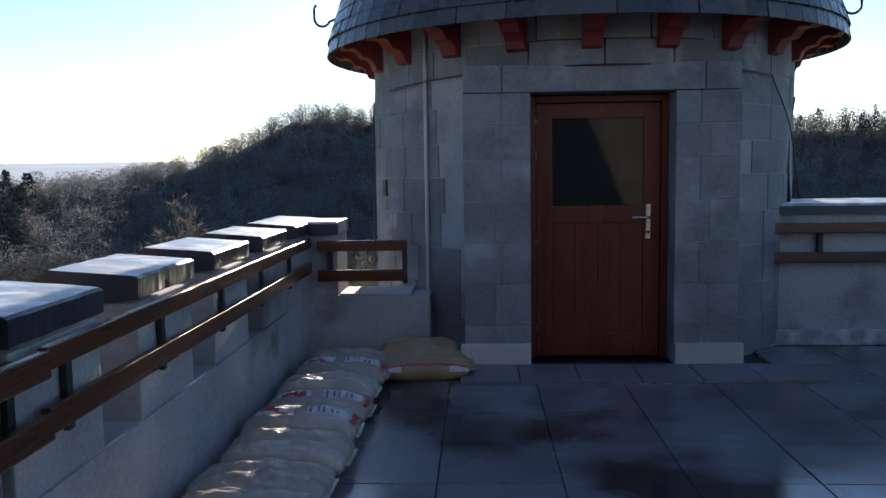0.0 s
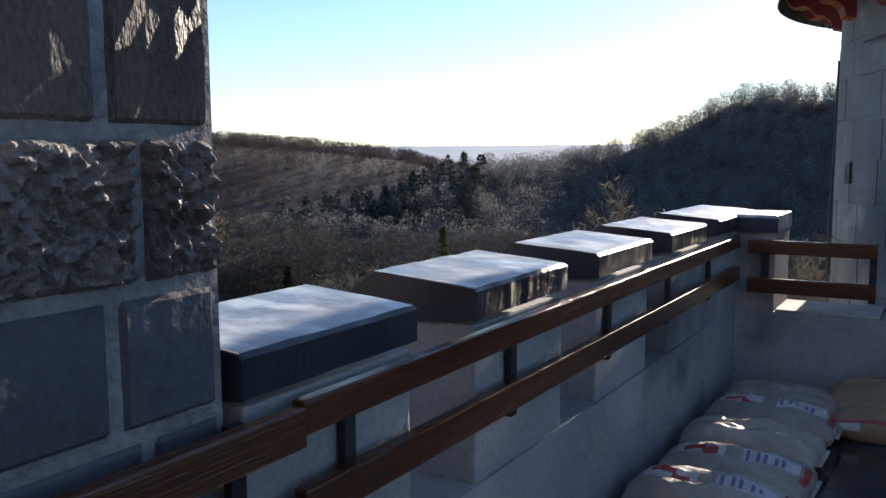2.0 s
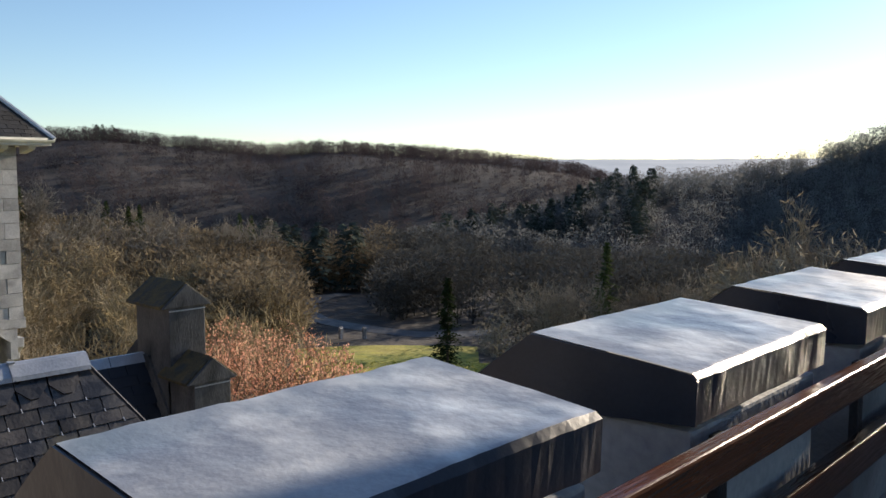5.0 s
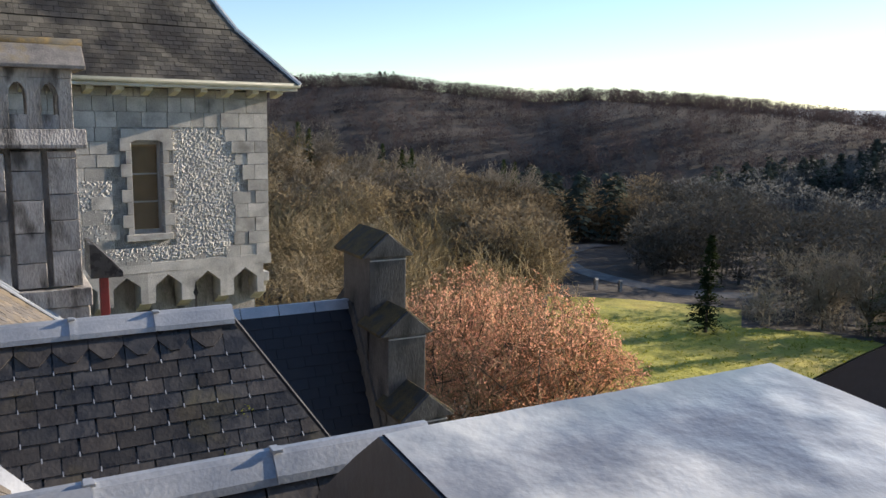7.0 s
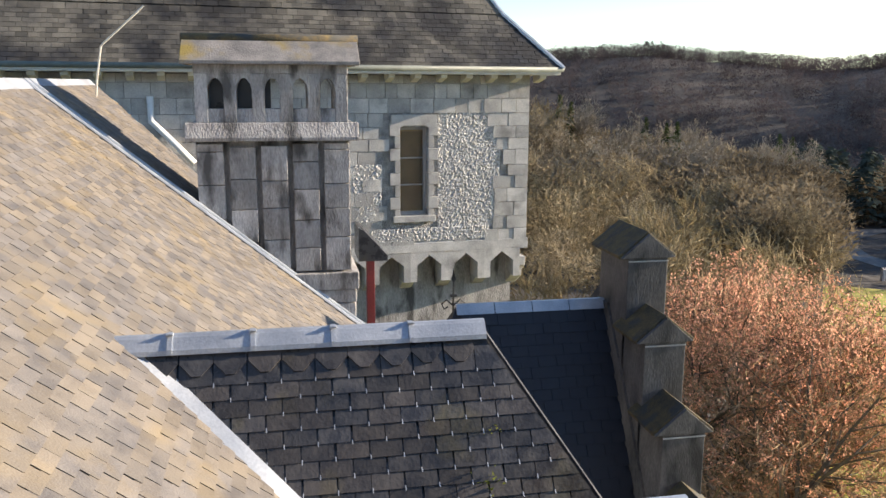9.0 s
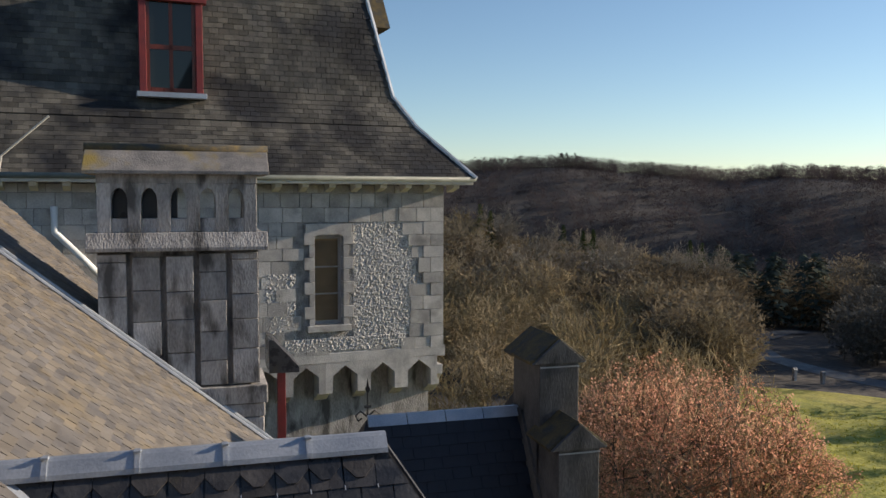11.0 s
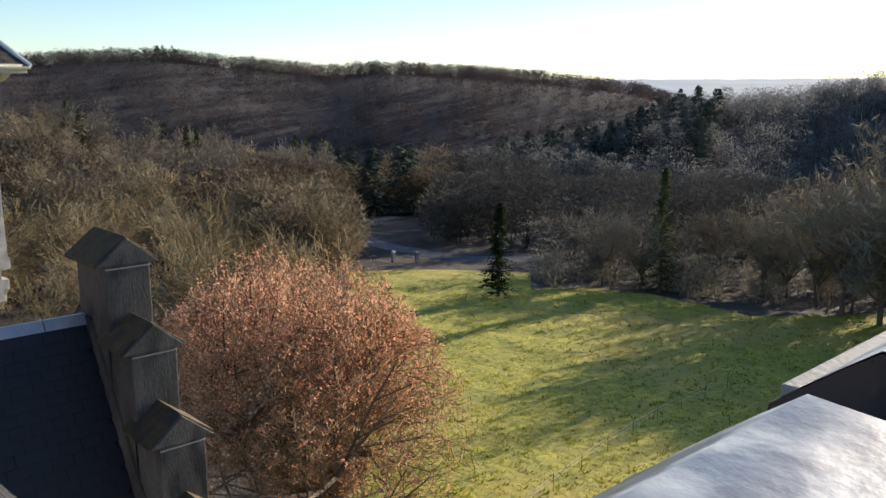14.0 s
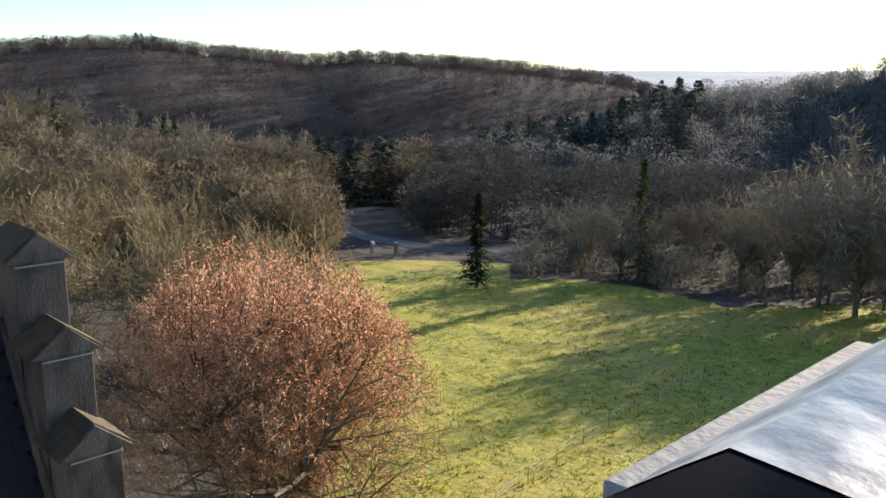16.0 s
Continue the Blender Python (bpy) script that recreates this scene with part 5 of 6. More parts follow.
rings = [corners(x, z) for x, z in skirt + upper[1:]]
v = [p for r in rings for p in r]
f = [(j * 4 + k, j * 4 + (k + 1) % 4, (j + 1) * 4 + (k + 1) % 4, (j + 1) * 4 + k) for j in range(len(rings) - 1) for k in range(4)] + [(0, 3, 2, 1), tuple(4 * (len(rings) - 1) + k for k in range(4))]
o = new("roof_deck", quick_mesh("roof_deck", v, f, M_OLDSLATE))
o.parent = tower
tsl = slate_mesh("slate", 0.17, 0.15, 0.012, M_OLDSLATE)
slate_one = slate_mesh("slate", 0.17, 0.15, 0.012, M_OLDSLATE_ONE)
all_poses = []
profile = skirt + upper[1:]
for (xa, za), (xb, zb) in zip(profile[:-1], profile[1:]):
    slope = math.dist((xa, za), (xb, zb))
    rows = int(slope / 0.105)
    dwn = Vector((xa - xb, 0, za - zb)).normalized()
    st = Vector((xb, -TLEN - xb, zb))
    wide = TLEN + 2 * xb

    def inside(u, v, xa=xa, xb=xb, slope=slope, wide=wide):
        grow = (xa - xb) * v / slope
        return -grow + 0.06 < u < wide + grow - 0.06
    loc = slate_poses(st - Vector((0, 1.3, 0)), (0, 1, 0), dwn, wide + 2.6, rows, 0.178, 0.105, lambda u, v: inside(u - 1.3, v), rng, first=0.0, tilt=0.05)
    all_poses += loc
all_poses.sort(key=lambda m: m.translation.z - 0.25 * m.translation.y)
for m in all_poses[:290]:
    o = new("slate", slate_one)
    o.parent = tower
    o.matrix_basis = m
src = join_run("roof_slates", tsl, all_poses[290:], M_OLDSLATE, None)
src.parent = tower
for side in (0, 1):
    pts = [Vector((x, x if side == 0 else -TLEN - x, z + 0.03)) for x, z in profile]
    tw("hip_sheet", Geo().tube(pts, 0.045, 6), M_ZINC)
# dormer with red frame
DY = -4.93
dorm = tw("dormer", Geo().box(-2.2, -0.62, DY - 0.52, DY + 0.52, 3.35, 5.4), M_SLATE_J)
for s in (-1, 1):
    tw("dormer_post", Geo().box(-0.62, -0.50, DY + s * 0.47 - 0.06, DY + s * 0.47 + 0.06, 3.42, 5.3), M_REDWOOD, 0.01)
tw("dormer_sill", Geo().box(-0.70, -0.40, DY - 0.58, DY + 0.58, 3.34, 3.43), M_ZINC, 0.008)
tw("dormer_head", Geo().box(-0.66, -0.46, DY - 0.6, DY + 0.6, 5.0, 5.12), M_REDWOOD, 0.01)
dwin = tw("dormer_window", Geo().box(-0.60, -0.56, DY - 0.41, DY - 0.35, 3.44, 5.0).box(-0.60, -0.56, DY + 0.35, DY + 0.41, 3.44, 5.0).box(-0.60, -0.56, DY - 0.03, DY + 0.03, 3.44, 5.0).box(-0.60, -0.56, DY - 0.35, DY + 0.35, 3.44, 3.52).box(-0.60, -0.56, DY - 0.35, DY + 0.35, 4.18, 4.26), M_DOOR)
for s in (-1, 1):
    for z0, z1 in ((3.52, 4.18), (4.26, 5.0)):
        o = Geo().box(-0.585, -0.578, DY + (-0.35 if s < 0 else 0.03), DY + (-0.03 if s < 0 else 0.35), z0, z1).ob("pane", M_GLASS)
        o.parent = dwin
tw("side_dormer", Geo().prism([(-3.2, 5.2), (-2.7, 5.9), (-2.2, 5.2)], "y", -2.0, -0.35), M_MOSS)

# castle walls under the roofs
tagged(Geo().box(-10.8, -1.96, 0.4, 8.0, -22, -2.5).ob("castle_wall_west", M_OLDSTONE), "weathered stone castle wall below the roofs", "wall", kind="structure")
# ---- land ----
def table(rows, x):
    if x <= rows[0][0]:
        return rows[0][1]
    for (a, p), (b, q) in zip(rows[:-1], rows[1:]):
        if x <= b:
            return p + (q - p) * (x - a) / (b - a)
    return rows[-1][1]


# elevation of the tree tops along each skyline, by heading left of +y, in degrees
HILL_TOP = [(-180, 1.5), (-60, 2.6), (-25, 3.4), (-20, 3.5), (5, 5.0), (7.9, 4.9), (9.9, 5.1), (12.6, 4.9), (14.5, 3.75), (16.5, 2.6), (18, 2.1), (21, 1.3), (24.8, 0.5), (29.3, 0.1), (31.4, -0.3), (34.1, -1.1), (35.5, -1.9), (40, -2.7), (45.4, -3.4), (49.5, -4.2), (53, -5.6), (58, -7.5), (180, -7.5)]
FAR_TOP = [(-180, 0.5), (20, -1.6), (28, -0.9), (32, -0.1), (34, 0.6), (36.5, 1.05), (45.5, 1.8), (51.5, 2.0), (55, 1.75), (60.6, 2.2), (65.3, 2.6), (73, 2.25), (100, 2.2), (180, 0.5)]
HILL_R = [(-180, 430), (22, 430), (36, 330), (46, 270), (58, 250), (180, 250)]
MID_Z = [(-180, -29.0), (53, -28.0), (58, -24.5), (65, -22.0), (70, -18.0), (73, -15.5), (100, -13.0), (180, -13.0)]
NEAR = [(0, -20.5), (40, -20.8), (60, -22.3), (85, -23.6), (105, -24.2), (125, -26.0)]
FLOOR_Z = -42.0


def polar(x, y):
    return math.hypot(x, y - 7.0), math.degrees(math.atan2(-x, y - 7.0))


def land(x, y):
    """Meadow, then a dip, a near hill on the right, and a far ridge behind."""
    r, th = polar(x, y)
    mid = table(MID_Z, th)
    if r < 125:
        z = table(NEAR, r)
    else:
        z = table([(125, -26.0), (200, mid), (330, FLOOR_Z), (1100, FLOOR_Z)], r)
    rc = table(HILL_R, th)
    crest = 1.6 + rc * math.tan(radians(table(HILL_TOP, th))) - 10.0
    if r > rc - 165:
        hill = FLOOR_Z + (crest - FLOOR_Z) * min(1.0, (r - rc + 165) / 165) - max(0.0, r - rc) * 0.22
        z = max(z, hill)
    far = 1.6 + 680 * math.tan(radians(table(FAR_TOP, th))) - 10.0
    if r > 430:
        t = min(1.0, (r - 430) / 250)
        z = max(z, FLOOR_Z + (far - FLOOR_Z) * (1 - (1 - t) ** 1.5))
    if r > 680:
        z = far - 18 * min(1.0, (r - 680) / 420)
    if r > 1100:
        z = table([(1100, far - 18), (2500, 34), (4200, 55)], r)
    soft = min(1.0, max(0.0, (r - 30) / 60))
    z += soft * 0.35 * noise.noise(Vector((x * 0.05, y * 0.05, 0)))
    if 30 < r < 128:
        # hummocks of the old pasture
        z += soft * (0.20 * noise.noise(Vector((x * 0.30, y * 0.30, 7.0))) + 0.16 * noise.noise(Vector((x * 0.85, y * 0.85, 9.0))))
    if r > 200:
        z += min(1.0, r / 400) * 4.0 * noise.noise(Vector((x * 0.011, y * 0.011, 3.0))) * min(1.0, (r - 200) / 60)
    return z


radii = [0, 8, 16, 24] + [30 + 0.9 * k for k in range(110)] + [135, 150, 170, 190, 215, 240, 270, 300, 330, 360, 390, 410, 420, 435, 460, 500, 540, 580, 620, 650, 670, 685, 710, 760, 850, 1000, 1200, 1600, 2200, 3000, 4200]
NA = 840
v = [(0, 7.0, land(0, 7.0))]
for r in radii[1:]:
    for k in range(NA):
        a = 2 * math.pi * k / NA
        x, y = -r * math.sin(a), 7.0 + r * math.cos(a)
        v.append((x, y, land(x, y)))
f = [(0, 1 + k, 1 + (k + 1) % NA) for k in range(NA)]
for j in range(len(radii) - 2):
    f += [(1 + j * NA + k, 1 + (j + 1) * NA + k, 1 + (j + 1) * NA + (k + 1) % NA, 1 + j * NA + (k + 1) % NA) for k in range(NA)]
me = quick_mesh("ground", v, f, M_FIELD, True)
me.materials.append(M_WOODFLOOR)
me.materials.append(M_DISTANT_HAZE)


def is_field(x, y):
    r, th = polar(x, y)
    return r < 30 or (r < 108 - 6 * math.sin(th * 0.3) and -30 < th < 54) or (100 < r < 129 and 41 < th < 54)


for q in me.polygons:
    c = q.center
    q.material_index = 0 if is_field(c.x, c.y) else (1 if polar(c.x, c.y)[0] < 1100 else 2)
ground = tagged(new("ground", me), "sunlit meadow falling to a wooded valley with hills", "ground", kind="structure")

# lane in the valley
lane = [(-r * math.sin(radians(th)), 7 + r * math.cos(radians(th))) for th, r in ((50.2, 196), (51.5, 191), (52.9, 178), (53.0, 166), (52.2, 157), (50.3, 149), (48.0, 143), (45.5, 139), (42.5, 139), (39, 143))]
v, f = [], []
for i in range(len(lane) - 1):
    for s in range(6):
        t = s / 6
        x, y = lane[i][0] + (lane[i + 1][0] - lane[i][0]) * t, lane[i][1] + (lane[i + 1][1] - lane[i][1]) * t
        d = Vector((lane[i + 1][0] - lane[i][0], lane[i + 1][1] - lane[i][1], 0)).normalized()
        nrm = Vector((-d.y, d.x, 0)) * 2.3
        for sg in (-1, 1):
            px, py = x + nrm.x * sg, y + nrm.y * sg
            v.append((px, py, land(x, y) + 0.14))
n = len(v) // 2
f = [(2 * i, 2 * i + 1, 2 * i + 3, 2 * i + 2) for i in range(n - 1)]
tagged(new("road", quick_mesh("road", v, f, M_ROAD)), "pale narrow asphalt lane winding through the valley", "road", kind="structure")
for x, y in ((-104.5, 92.5), (-101.5, 95.0)):
    z = land(x, y)
    tagged(Geo().box(x - 0.25, x + 0.25, y - 0.25, y + 0.25, z, z + 1.7).prism([(x - 0.33, z + 1.7), (x + 0.33, z + 1.7), (x, z + 2.0)], "y", y - 0.33, y + 0.33).ob("gate_post", M_OLDSTONE), "pale stone gate post beside the lane", "gate post", "gate posts by the lane")

# wire fence on the meadow
fence = base("fence", (-30.5, 52, land(-30.5, 52)), "thin wire fence with slim posts across the meadow", "fence")
fp = []
for k in range(9):
    t = k / 8
    x, y = -28.6 - 4.6 * t - 1.2 * math.sin(t * 3.0), 39 + 31 * t
    z = land(x, y)
    fp.append(Vector((x, y, z)))
    under(fence, Geo().tube([(x, y, z - 0.1), (x, y, z + 1.1)], 0.022, 5).ob("post", M_BARK))
for h in (0.75, 1.0):
    under(fence, Geo().tube([p + Vector((0, 0, h)) for p in fp], 0.008, 4).ob("wire", M_CREAM))


# ---- trees ----
def grow(seed, height, spread, levels=5, trunk=0.28, lean=0.55, first=0.25, kids=(3, 4), droop=0.0):
    """Branch segments (start, end, radius a, radius b, level) of a leafless tree at the origin."""
    r = random.Random(seed)
    segs = []

    def limb(p, d, length, rad, lev):
        steps = 3 if lev < 3 else 2
        for s in range(steps):
            d = (d + Vector((r.uniform(-1, 1), r.uniform(-1, 1), r.uniform(-0.4, 0.7) - droop * lev * 0.1)) * 0.16).normalized()
            q = p + d * (length / steps)
            ra, rb = rad * (1 - 0.5 * s / steps), rad * (1 - 0.5 * (s + 1) / steps)
            segs.append((p, q, ra, rb, lev))
            p = q
            if lev < levels and (s > 0 or lev > 0 or steps == 1):
                for _ in range(r.randint(*kids) - (1 if s < steps - 1 else 0)):
                    a = r.uniform(0, 2 * math.pi)
                    u = d.orthogonal().normalized()
                    side = u * math.cos(a) + d.cross(u) * math.sin(a)
                    nd = (d * r.uniform(0.45, 0.8) + side * lean * spread + Vector((0, 0, 0.12))).normalized()
                    limb(p, nd, length * r.uniform(0.52, 0.72), rb * 0.62, lev + 1)

    limb(Vector((0, 0, 0)), Vector((0, 0, 1)), height * first, trunk, 0)
    for k in range(5):
        a = 2 * math.pi * k / 5 + r.uniform(-0.3, 0.3)
        limb(Vector((0, 0, height * first * r.uniform(0.7, 1.0))), Vector((math.cos(a) * 0.75 * spread, math.sin(a) * 0.75 * spread, r.uniform(0.55, 0.9))).normalized(), height * r.uniform(0.30, 0.40), trunk * 0.55, 1)
    limb(Vector((0, 0, height * first)), Vector((0.05, 0.03, 1)).normalized(), height * 0.36, trunk * 0.6, 1)
    return segs


def segs_mesh(name, segs, material, thin=1.0, floor_r=0.008):
    v, f = [], []
    for p, q, ra, rb, lev in segs:
        d = (q - p).normalized()
        u = d.orthogonal().normalized()
        w = d.cross(u)
        sides = 6 if lev < 2 else 3
        k = len(v)
        for c, rr in ((p, max(ra * thin, floor_r)), (q, max(rb * thin, floor_r * 0.7))):
            for s in range(sides):
                a = 2 * math.pi * s / sides
                v.append(c + (u * math.cos(a) + w * math.sin(a)) * rr)
        f += [(k + s, k + (s + 1) % sides, k + sides + (s + 1) % sides, k + sides + s) for s in range(sides)]
    return quick_mesh(name, v, f, material)


def leaf_mesh(name, segs, count, size, material, seed, minimum=4, slim=0.55, thin_below=0.0, outward=0.0):
    r = random.Random(seed)
    tips = [s for s in segs if s[4] >= minimum and (not thin_below or r.random() < 0.10 + 0.9 * min(1.0, max(0.0, s[1].z / thin_below)) ** 2.2)]
    v, f = [], []
    for _ in range(count):
        p, q = r.choice(tips)[:2]
        c = p.lerp(q, r.uniform(0.2, 1.1)) + Vector((r.gauss(0, 0.10), r.gauss(0, 0.10), r.gauss(0, 0.08)))
        a = Vector((r.gauss(0, 1), r.gauss(0, 1), r.gauss(0, 1))).normalized()
        if outward:
            a = (a * 0.45 + (q - p).normalized() * 0.5 + Vector((c.x, c.y, c.z - outward)).normalized()).normalized()
        b = a.orthogonal().normalized()
        s = size * r.uniform(0.6, 1.4)
        k = len(v)
        v += [c - a * s, c + b * s * slim, c + a * s, c - b * s * slim]
        f.append((k, k + 1, k + 2, k + 3))
    return quick_mesh(name, v, f, material)


# the russet beech beside the castle
bx, by = -34.0, 28.2
bz = land(bx, by)
segs = grow(11, 19.0, 1.15, 5, 0.42, 0.75, 0.16, (3, 4))
hb = -4.4 - bz
top = max(s[1].z for s in segs)
wide = sorted(math.hypot(s[1].x, s[1].y) for s in segs)[int(len(segs) * 0.90)]
sc = Vector((8.6 / wide, 8.6 / wide, (hb + 1.2) / top))
segs = [(Vector(p * sc), Vector(q * sc), a, b, l) for p, q, a, b, l in segs]


def in_crown(q):
    """Broad dome, widest low down, with an uneven rim."""
    below = hb - q.z
    rim = 0.8 * noise.noise(Vector((q.x * 0.5, q.y * 0.5, q.z * 0.5)))
    if below < 0.15 + rim * 0.5:
        return False
    reach = 0.7 + 8.6 * min(1.0, below / 8.5) ** 0.74
    return math.hypot(q.x, q.y) < reach + rim


segs = [s for s in segs if s[4] < 2 or in_crown(s[1])]
beech = base("beech_tree", (bx, by, bz), "spreading tree with sparse russet leaves beside the castle", "tree")
o = new("trunk", segs_mesh("trunk", [s for s in segs if s[4] < 2], M_BARK))
o.parent = beech
o = new("limb_wood", segs_mesh("limb_wood", [s for s in segs if 2 <= s[4] < 4], M_BARK, 1.5, 0.026))
o.parent = beech
o = new("branch_wood", segs_mesh("branch_wood", [s for s in segs if s[4] >= 4], M_BEECHLIMB, 1.3, 0.016))
o.parent = beech
o = tagged(new("twig_spray", leaf_mesh("twig_spray", segs, 14000, 0.34, M_BEECHTWIG, 8, 4, 0.03, 0.0, hb * 0.2)), kind="stuff")
o.parent = beech
o = new("crown", leaf_mesh("crown", segs, 68000, 0.052, M_RUSSET, 5, 4, 0.55, hb * 0.75))
o.parent = beech


def bare_tree(seed, height, spread, trunk_mat, twig_mat, sprays=0):
    segs = grow(seed, height, spread, 4, 0.26, 0.78, 0.22, (2, 4))
    t = new("bare_tree")
    o = new("trunk", segs_mesh("trunk", [s for s in segs if s[4] < 2], trunk_mat))
    o.parent = t
    o = new("crown", segs_mesh("crown", [s for s in segs if s[4] >= 2], twig_mat, 1.0, 0.026))
    o.parent = t
    top = max(s[1].z for s in segs)
    if sprays:
        o = tagged(new("twig_spray", leaf_mesh("twig_spray", segs, sprays, 0.42, twig_mat, seed + 3, 3, 0.10)), kind="stuff")
        o.parent = t
    return t, top


def conifer(seed, height, radius, material=M_GREENLEAF):
    r = random.Random(seed)
    t = new("conifer_tree")
    o = Geo().tube([(0, 0, 0), (0.05, 0, height * 0.5), (0, 0, height * 0.98)], 0.22, 7, 0.03).ob("trunk", M_BARK)
    o.parent = t
    v, f = [], []
    z = height * 0.10
    while z < height:
        reach = radius * (1 - z / height) ** 0.8 * r.uniform(0.7, 1.15) + 0.15
        for _ in range(9):
            a = r.uniform(0, 2 * math.pi)
            if r.random() < 0.2:
                continue
            ln = reach * r.uniform(0.6, 1.1)
            d = Vector((math.cos(a), math.sin(a), -0.28))
            for s in range(7):
                c = Vector((0, 0, z)) + d * ln * (0.25 + 0.75 * s / 6) + Vector((r.gauss(0, 0.09), r.gauss(0, 0.09), r.gauss(0, 0.09)))
                w = 0.30 * (1 - 0.5 * s / 6)
                side = Vector((-math.sin(a), math.cos(a), r.uniform(-0.6, 0.2))) * w
                k = len(v)
                v += [c - side, c + d * 0.28, c + side, c + Vector((0, 0, -0.18)) - d * 0.12]
                f.append((k, k + 1, k + 2, k + 3))
        z += height * 0.026
    o = new("crown", quick_mesh("crown", v, f, material))
    o.parent = t
    return t


trng = random.Random(21)
templates = [bare_tree(30 + k, 13.0, 0.9 + 0.1 * k, M_TWIG, M_TWIG) for k in range(4)] + [bare_tree(50 + k, 14.5, 0.7, M_BARK, M_GREYTWIG, 1900) for k in range(3)]
for t, top in templates:
    tagged(t, "leafless tree with fine pale twigs in the valley wood", "tree", "bare trees of the valley")
used = set()


def plant(k, x, y, scale, kinds=(0, 1, 2, 3)):
    k = kinds[k % len(kinds)]
    t, top = templates[k]
    m = pose(x, y, land(x, y) - 0.2, 0, 0, trng.uniform(0, 360))
    if k not in used:
        used.add(k)
        t.matrix_basis = m
        t.scale = (scale, scale, scale)
        return t
    c = copy_thing(t, m)
    c.scale = (scale, scale, scale * trng.uniform(0.9, 1.12))
    return c


n = 0
while n < 135:
    th, r = trng.uniform(52, 104), 52 + 200 * trng.random() ** 0.75
    if th < 63 and r < 70:
        continue
    x, y = -r * math.sin(radians(th)), 7 + r * math.cos(radians(th))
    if math.hypot(x - bx, y - by) < 13 or th < 54.5 or x > -24:
        continue
    plant(n, x, y, trng.uniform(0.82, 1.15) * (1.0 if r < 120 else 1.1), (0, 1, 2, 3) if r < 150 else (0, 4, 2, 5))
    n += 1
for k in range(22):
    th = -14 + 52 * (k + trng.uniform(-0.4, 0.4)) / 22
    r = trng.uniform(107, 124) - (6 if th < 12 else 0)
    x, y = -r * math.sin(radians(th)), 7 + r * math.cos(radians(th))
    plant(n + k, x, y, trng.uniform(0.7, 1.0), (4, 5, 6))
for k, (x, y, size) in enumerate(((-33.5, 104, 1.35), (-38.5, 106, 1.45), (-43, 110, 1.1), (-29, 107, 1.3), (-25, 105, 1.15))):
    plant(k, x, y, size, (4, 5, 6))
con = conifer(5, 12.0, 2.7)
con.matrix_basis = pose(-71.5, 82.6, land(-71.5, 82.6))
tagged(con, "lone dark conifer standing on the meadow edge", "tree", "conifers of the valley")
pale = conifer(6, 17.0, 4.2, M_PINE)
pale.matrix_basis = pose(-61, 103, land(-61, 103))
tagged(pale, "tall green conifer at the wood edge", "tree", "conifers of the valley")
for th, r in ((56.5, 195), (57.2, 201), (63.5, 206), (64.2, 212), (65.5, 204), (70.5, 190), (71.2, 197)):
    x, y = -r * math.sin(radians(th)), 7 + r * math.cos(radians(th))
    copy_thing(pale, pose(x, y, land(x, y) - 0.2, 0, 0, trng.uniform(0, 360)))

# far woods: thousands of crowns, each a tuft of thin blades
nrng = np.random.RandomState(4)


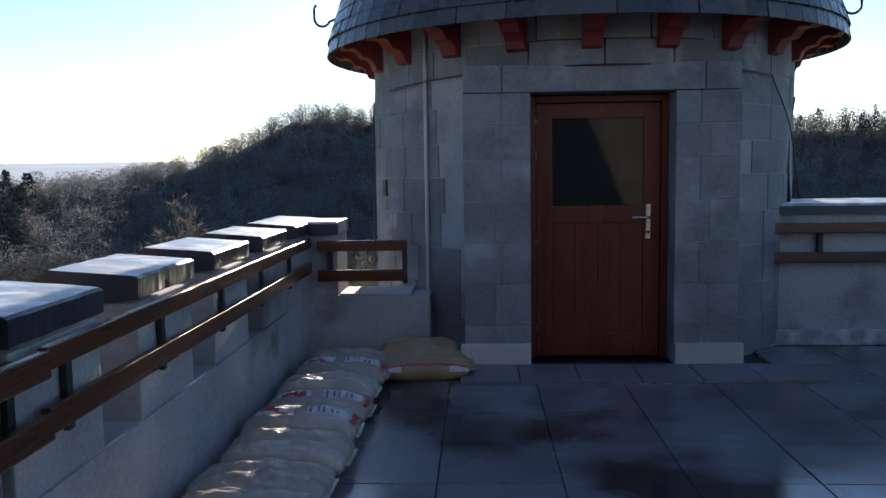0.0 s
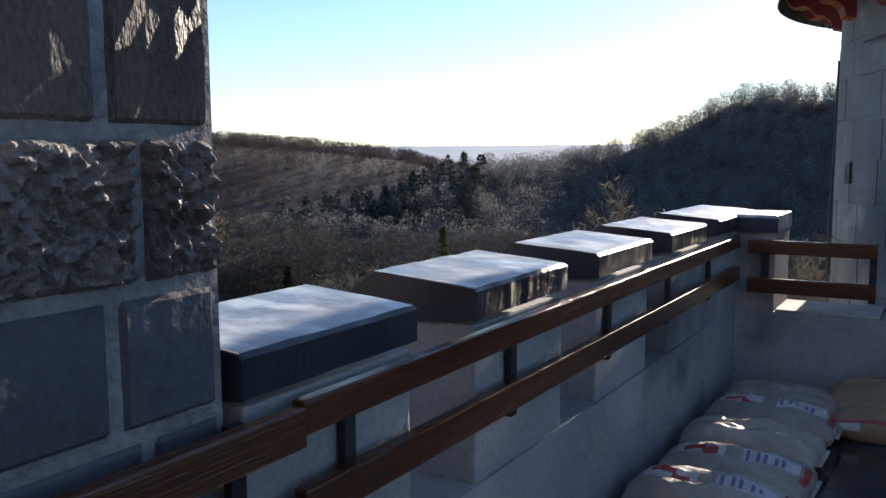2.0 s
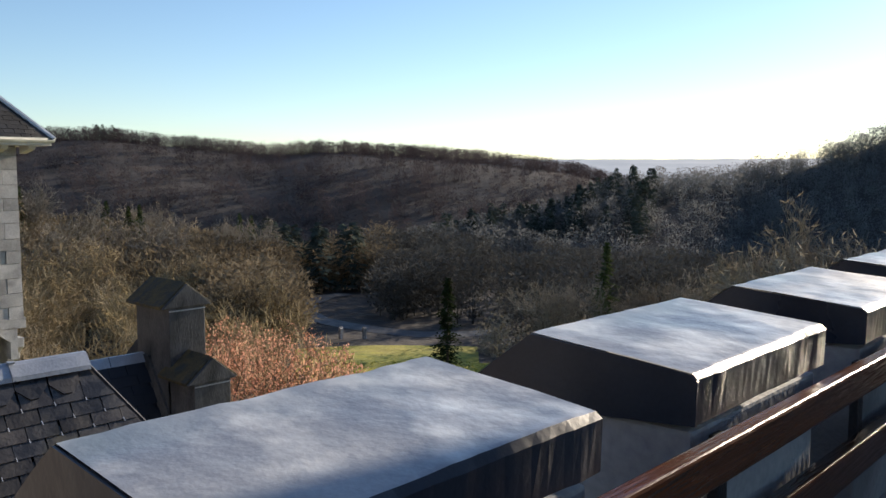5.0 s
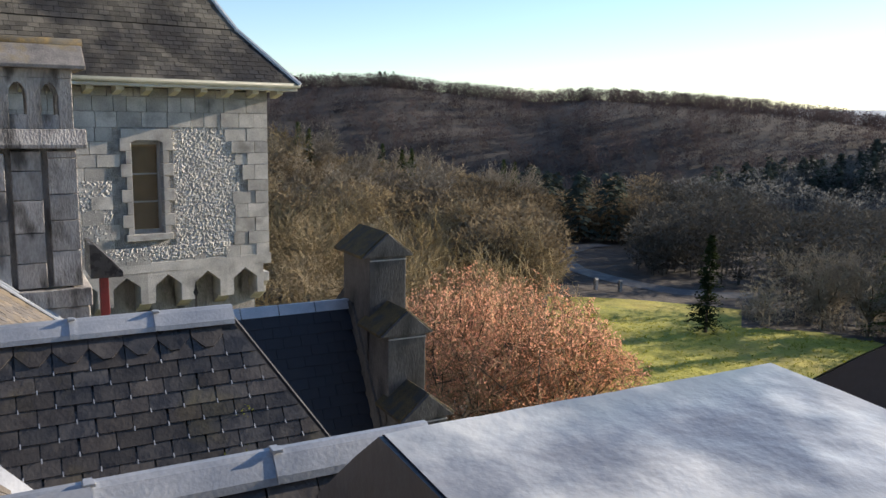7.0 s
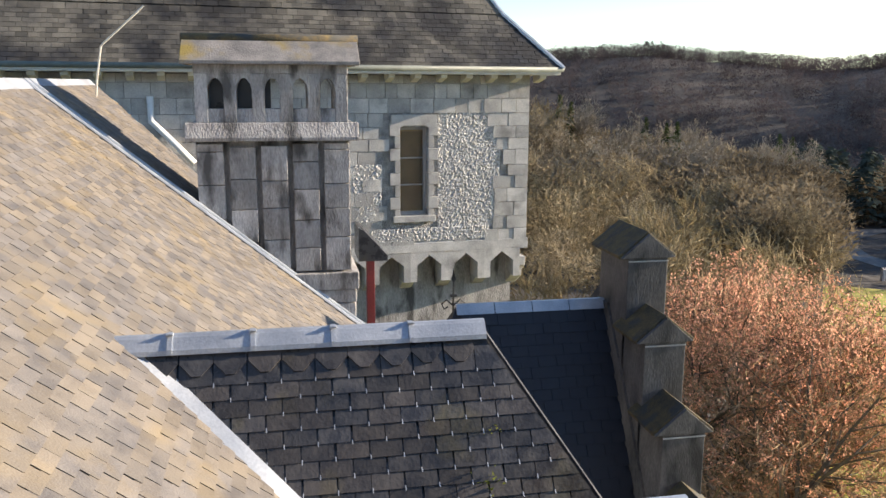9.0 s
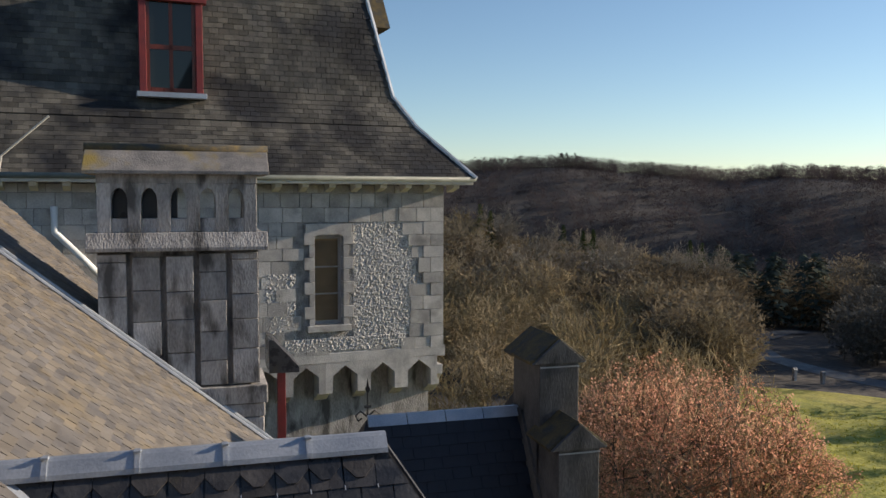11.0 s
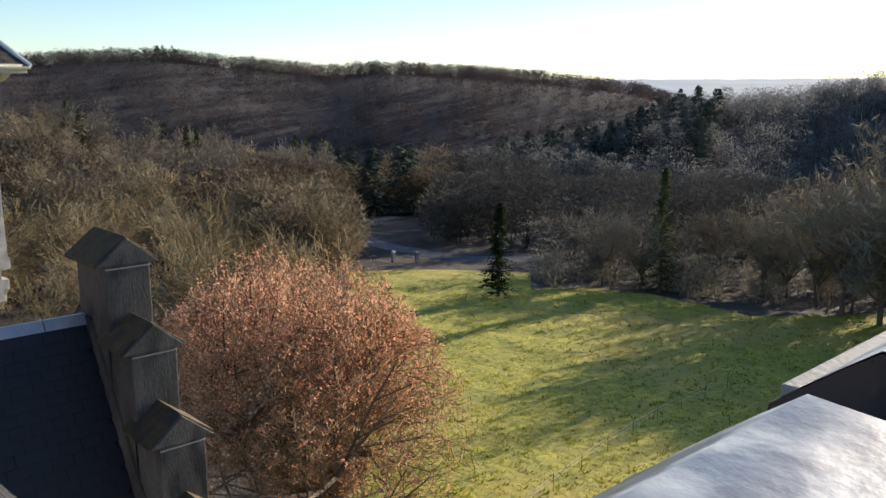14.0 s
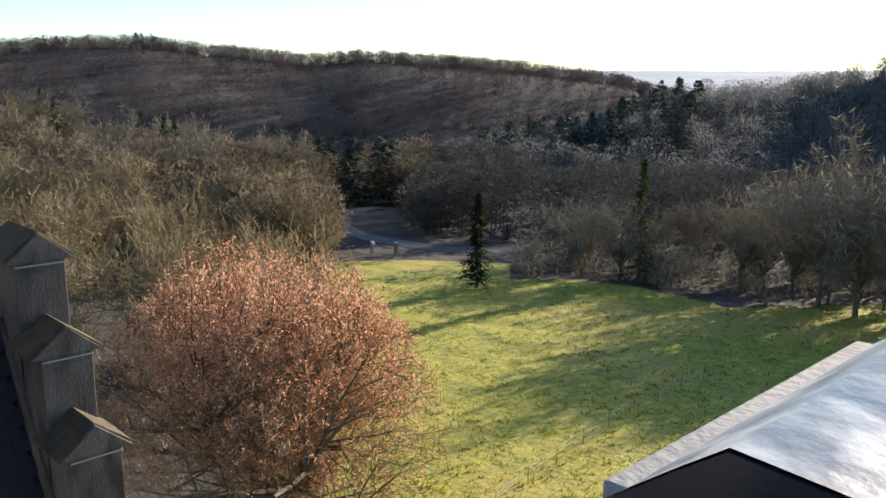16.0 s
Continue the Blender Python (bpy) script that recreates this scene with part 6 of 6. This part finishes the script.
def tufts(name, spots, blades, shape, material, label, fine=1.0, sink=0.0):
    """Joined tufts: spots rows are x, y, z, height, radius."""
    count = len(spots)
    sp = np.array(spots)
    sp[:, 2] -= sink * sp[:, 3]
    h, rad = sp[:, 3][:, None], sp[:, 4][:, None]
    if shape == "round":
        u = nrng.uniform(0.10, 1.0, (count, blades))
        ang = nrng.uniform(0, 2 * np.pi, (count, blades))
        rr = rad * np.sqrt(np.clip(1 - ((u - 0.58) / 0.46) ** 2, 0.03, 1)) * np.sqrt(nrng.uniform(0.15, 1, (count, blades)))
        ln = nrng.uniform(0.05, 0.14, (count, blades)) * h * fine
        wd = nrng.uniform(0.012, 0.042, (count, blades)) * h * fine
        out = 0.6
    else:
        u = nrng.uniform(0.06, 0.97, (count, blades))
        ang = nrng.uniform(0, 2 * np.pi, (count, blades))
        rr = rad * (1.02 - u) * nrng.uniform(0.3, 1.0, (count, blades))
        ln = nrng.uniform(0.06, 0.13, (count, blades)) * h
        wd = nrng.uniform(0.03, 0.06, (count, blades)) * h
        out = 1.2
    cx = sp[:, 0][:, None] + rr * np.cos(ang)
    cy = sp[:, 1][:, None] + rr * np.sin(ang)
    cz = sp[:, 2][:, None] + u * h
    dx, dy = np.cos(ang) * out + nrng.normal(0, 0.3, ang.shape), np.sin(ang) * out + nrng.normal(0, 0.3, ang.shape)
    dz = nrng.uniform(-0.3, 1.0, ang.shape) if shape == "round" else np.full(ang.shape, -0.5)
    nn = np.sqrt(dx * dx + dy * dy + dz * dz)
    tip = np.stack([cx + dx / nn * ln, cy + dy / nn * ln, cz + dz / nn * ln], -1)
    a2 = ang + nrng.uniform(0.8, 2.3, ang.shape)
    sx, sy = np.cos(a2) * wd, np.sin(a2) * wd
    l = np.stack([cx - sx, cy - sy, cz], -1)
    r_ = np.stack([cx + sx, cy + sy, cz], -1)
    verts = np.stack([l, r_, tip], 2).reshape(-1, 3)
    # one trunk blade for each tree
    base_l = np.stack([sp[:, 0] - 0.18, sp[:, 1], sp[:, 2] - 0.5], -1)
    base_r = np.stack([sp[:, 0] + 0.18, sp[:, 1], sp[:, 2] - 0.5], -1)
    head = np.stack([sp[:, 0], sp[:, 1], sp[:, 2] + 0.7 * sp[:, 3]], -1)
    verts = np.concatenate([verts, np.stack([base_l, base_r, head], 1).reshape(-1, 3)])
    tri = len(verts) // 3
    me = bpy.data.meshes.new(name)
    me.vertices.add(len(verts))
    me.vertices.foreach_set("co", verts.astype(np.float32).ravel())
    me.loops.add(tri * 3)
    me.loops.foreach_set("vertex_index", np.arange(tri * 3, dtype=np.int32))
    me.polygons.add(tri)
    me.polygons.foreach_set("loop_start", np.arange(0, tri * 3, 3, dtype=np.int32))
    me.update(calc_edges=True)
    me.validate()
    me.materials.append(material)
    return tagged(new(name, me), label, "woods", kind="stuff")


def near_lane(x, y):
    return min(math.hypot(x - (a[0] + (b[0] - a[0]) * t), y - (a[1] + (b[1] - a[1]) * t)) for a, b in zip(lane[:-1], lane[1:]) for t in (0, 0.25, 0.5, 0.75, 1))


def scatter(count, th0, th1, r0, r1, h0, h1, power=0.5):
    out = []
    while len(out) < count:
        th = trng.uniform(th0, th1)
        r = math.sqrt(r0 * r0 + (r1 * r1 - r0 * r0) * trng.random())
        x, y = -r * math.sin(radians(th)), 7 + r * math.cos(radians(th))
        if near_lane(x, y) < 6.5 or is_field(x, y):
            continue
        h = trng.uniform(h0, h1)
        out.append((x, y, land(x, y), h, h * trng.uniform(0.30, 0.42)))
    return out


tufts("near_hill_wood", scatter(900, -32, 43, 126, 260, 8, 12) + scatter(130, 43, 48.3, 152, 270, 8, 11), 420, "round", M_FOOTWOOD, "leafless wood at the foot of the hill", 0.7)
tufts("hill_wood", scatter(2600, -32, 50, 250, 440, 8, 12), 230, "round", M_HILLWOOD_HAZY, "leafless wood covering the shaded hillside", 0.7, 0.1)
tufts("hill_crest_wood", [q for q in scatter(9000, -32, 50, 250, 440, 7, 11) if abs(math.hypot(q[0], q[1] - 7) - table(HILL_R, polar(q[0], q[1])[1]) + 4) < 14], 230, "round", M_HILLWOOD_HAZY, "leafless trees along the hill crest", 0.6, 0.25)
tufts("wood_edge_shrubs", [q for q in scatter(210, -20, 41, 111, 127, 3.5, 7.5)], 260, "round", M_EDGEWOOD, "tangled leafless shrubs along the wood edge", 0.8, 0.15)
tufts("valley_wood", scatter(420, 53.6, 60, 120, 215, 8, 12) + scatter(330, 47, 56, 205, 330, 9, 12) + scatter(1300, 56, 112, 140, 260, 9, 13), 230, "round", M_VALEWOOD, "brown leafless wood in the valley", 0.75)
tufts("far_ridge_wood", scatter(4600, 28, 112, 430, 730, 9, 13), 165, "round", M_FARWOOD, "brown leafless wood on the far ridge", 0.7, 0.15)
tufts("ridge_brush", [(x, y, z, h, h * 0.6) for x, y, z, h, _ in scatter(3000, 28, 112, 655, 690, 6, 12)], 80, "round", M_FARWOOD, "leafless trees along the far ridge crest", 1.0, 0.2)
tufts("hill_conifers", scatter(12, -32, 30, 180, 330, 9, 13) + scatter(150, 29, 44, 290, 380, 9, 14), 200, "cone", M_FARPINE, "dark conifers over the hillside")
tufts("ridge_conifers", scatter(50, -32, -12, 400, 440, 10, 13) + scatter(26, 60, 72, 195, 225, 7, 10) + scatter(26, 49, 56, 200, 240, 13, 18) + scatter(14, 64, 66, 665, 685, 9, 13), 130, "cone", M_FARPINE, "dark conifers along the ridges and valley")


def tussocks(count, blades):
    """Short grass tufts over the meadow, denser near the castle."""
    th = np.radians(nrng.uniform(2, 56, count))
    r = nrng.uniform(30, 112, count)
    x, y = -r * np.sin(th), 7 + r * np.cos(th)
    keep_ = [i for i in range(count) if is_field(x[i], y[i])]
    v = []
    for i in keep_:
        z = land(x[i], y[i]) - 0.03
        size = nrng.uniform(0.25, 0.7) if i % 9 else nrng.uniform(0.8, 1.3)
        for _ in range(blades):
            a, b = nrng.uniform(0, 2 * np.pi, 2)
            px, py = x[i] + 0.16 * size * math.cos(a), y[i] + 0.16 * size * math.sin(a)
            w = 0.07 * size
            v += [(px - w * math.cos(b), py - w * math.sin(b), z), (px + w * math.cos(b), py + w * math.sin(b), z), (px + 0.12 * math.cos(a), py + 0.12 * math.sin(a), z + 0.21 * size)]
    f = [(i, i + 1, i + 2) for i in range(0, len(v), 3)]
    return tagged(new("grass", quick_mesh("grass", v, f, M_GRASS)), "rough tufted meadow grass", "grass", kind="stuff")


tussocks(30000, 4)

# ---- floor slabs ----
slab_mesh = Geo().box(-0.297, 0.297, -0.297, 0.297, -0.024, 0.0).mesh("slab", M_FLOOR, 0.003, segments=1)
for i in range(13):
    for j in range(17):
        x, y = -1.18 + 0.6 * i + 0.01, 0.70 + 0.6 * j + 0.19
        if y > 9.0 + 1.1 or (y > 9.3 and -0.5 < x < 2.4) or y > 10.1:
            continue
        o = new("slab", slab_mesh)
        o.parent = floor
        o.matrix_basis = pose(x, y, rng.uniform(-0.0015, 0.0015), rng.uniform(-0.12, 0.12), rng.uniform(-0.12, 0.12), 0)
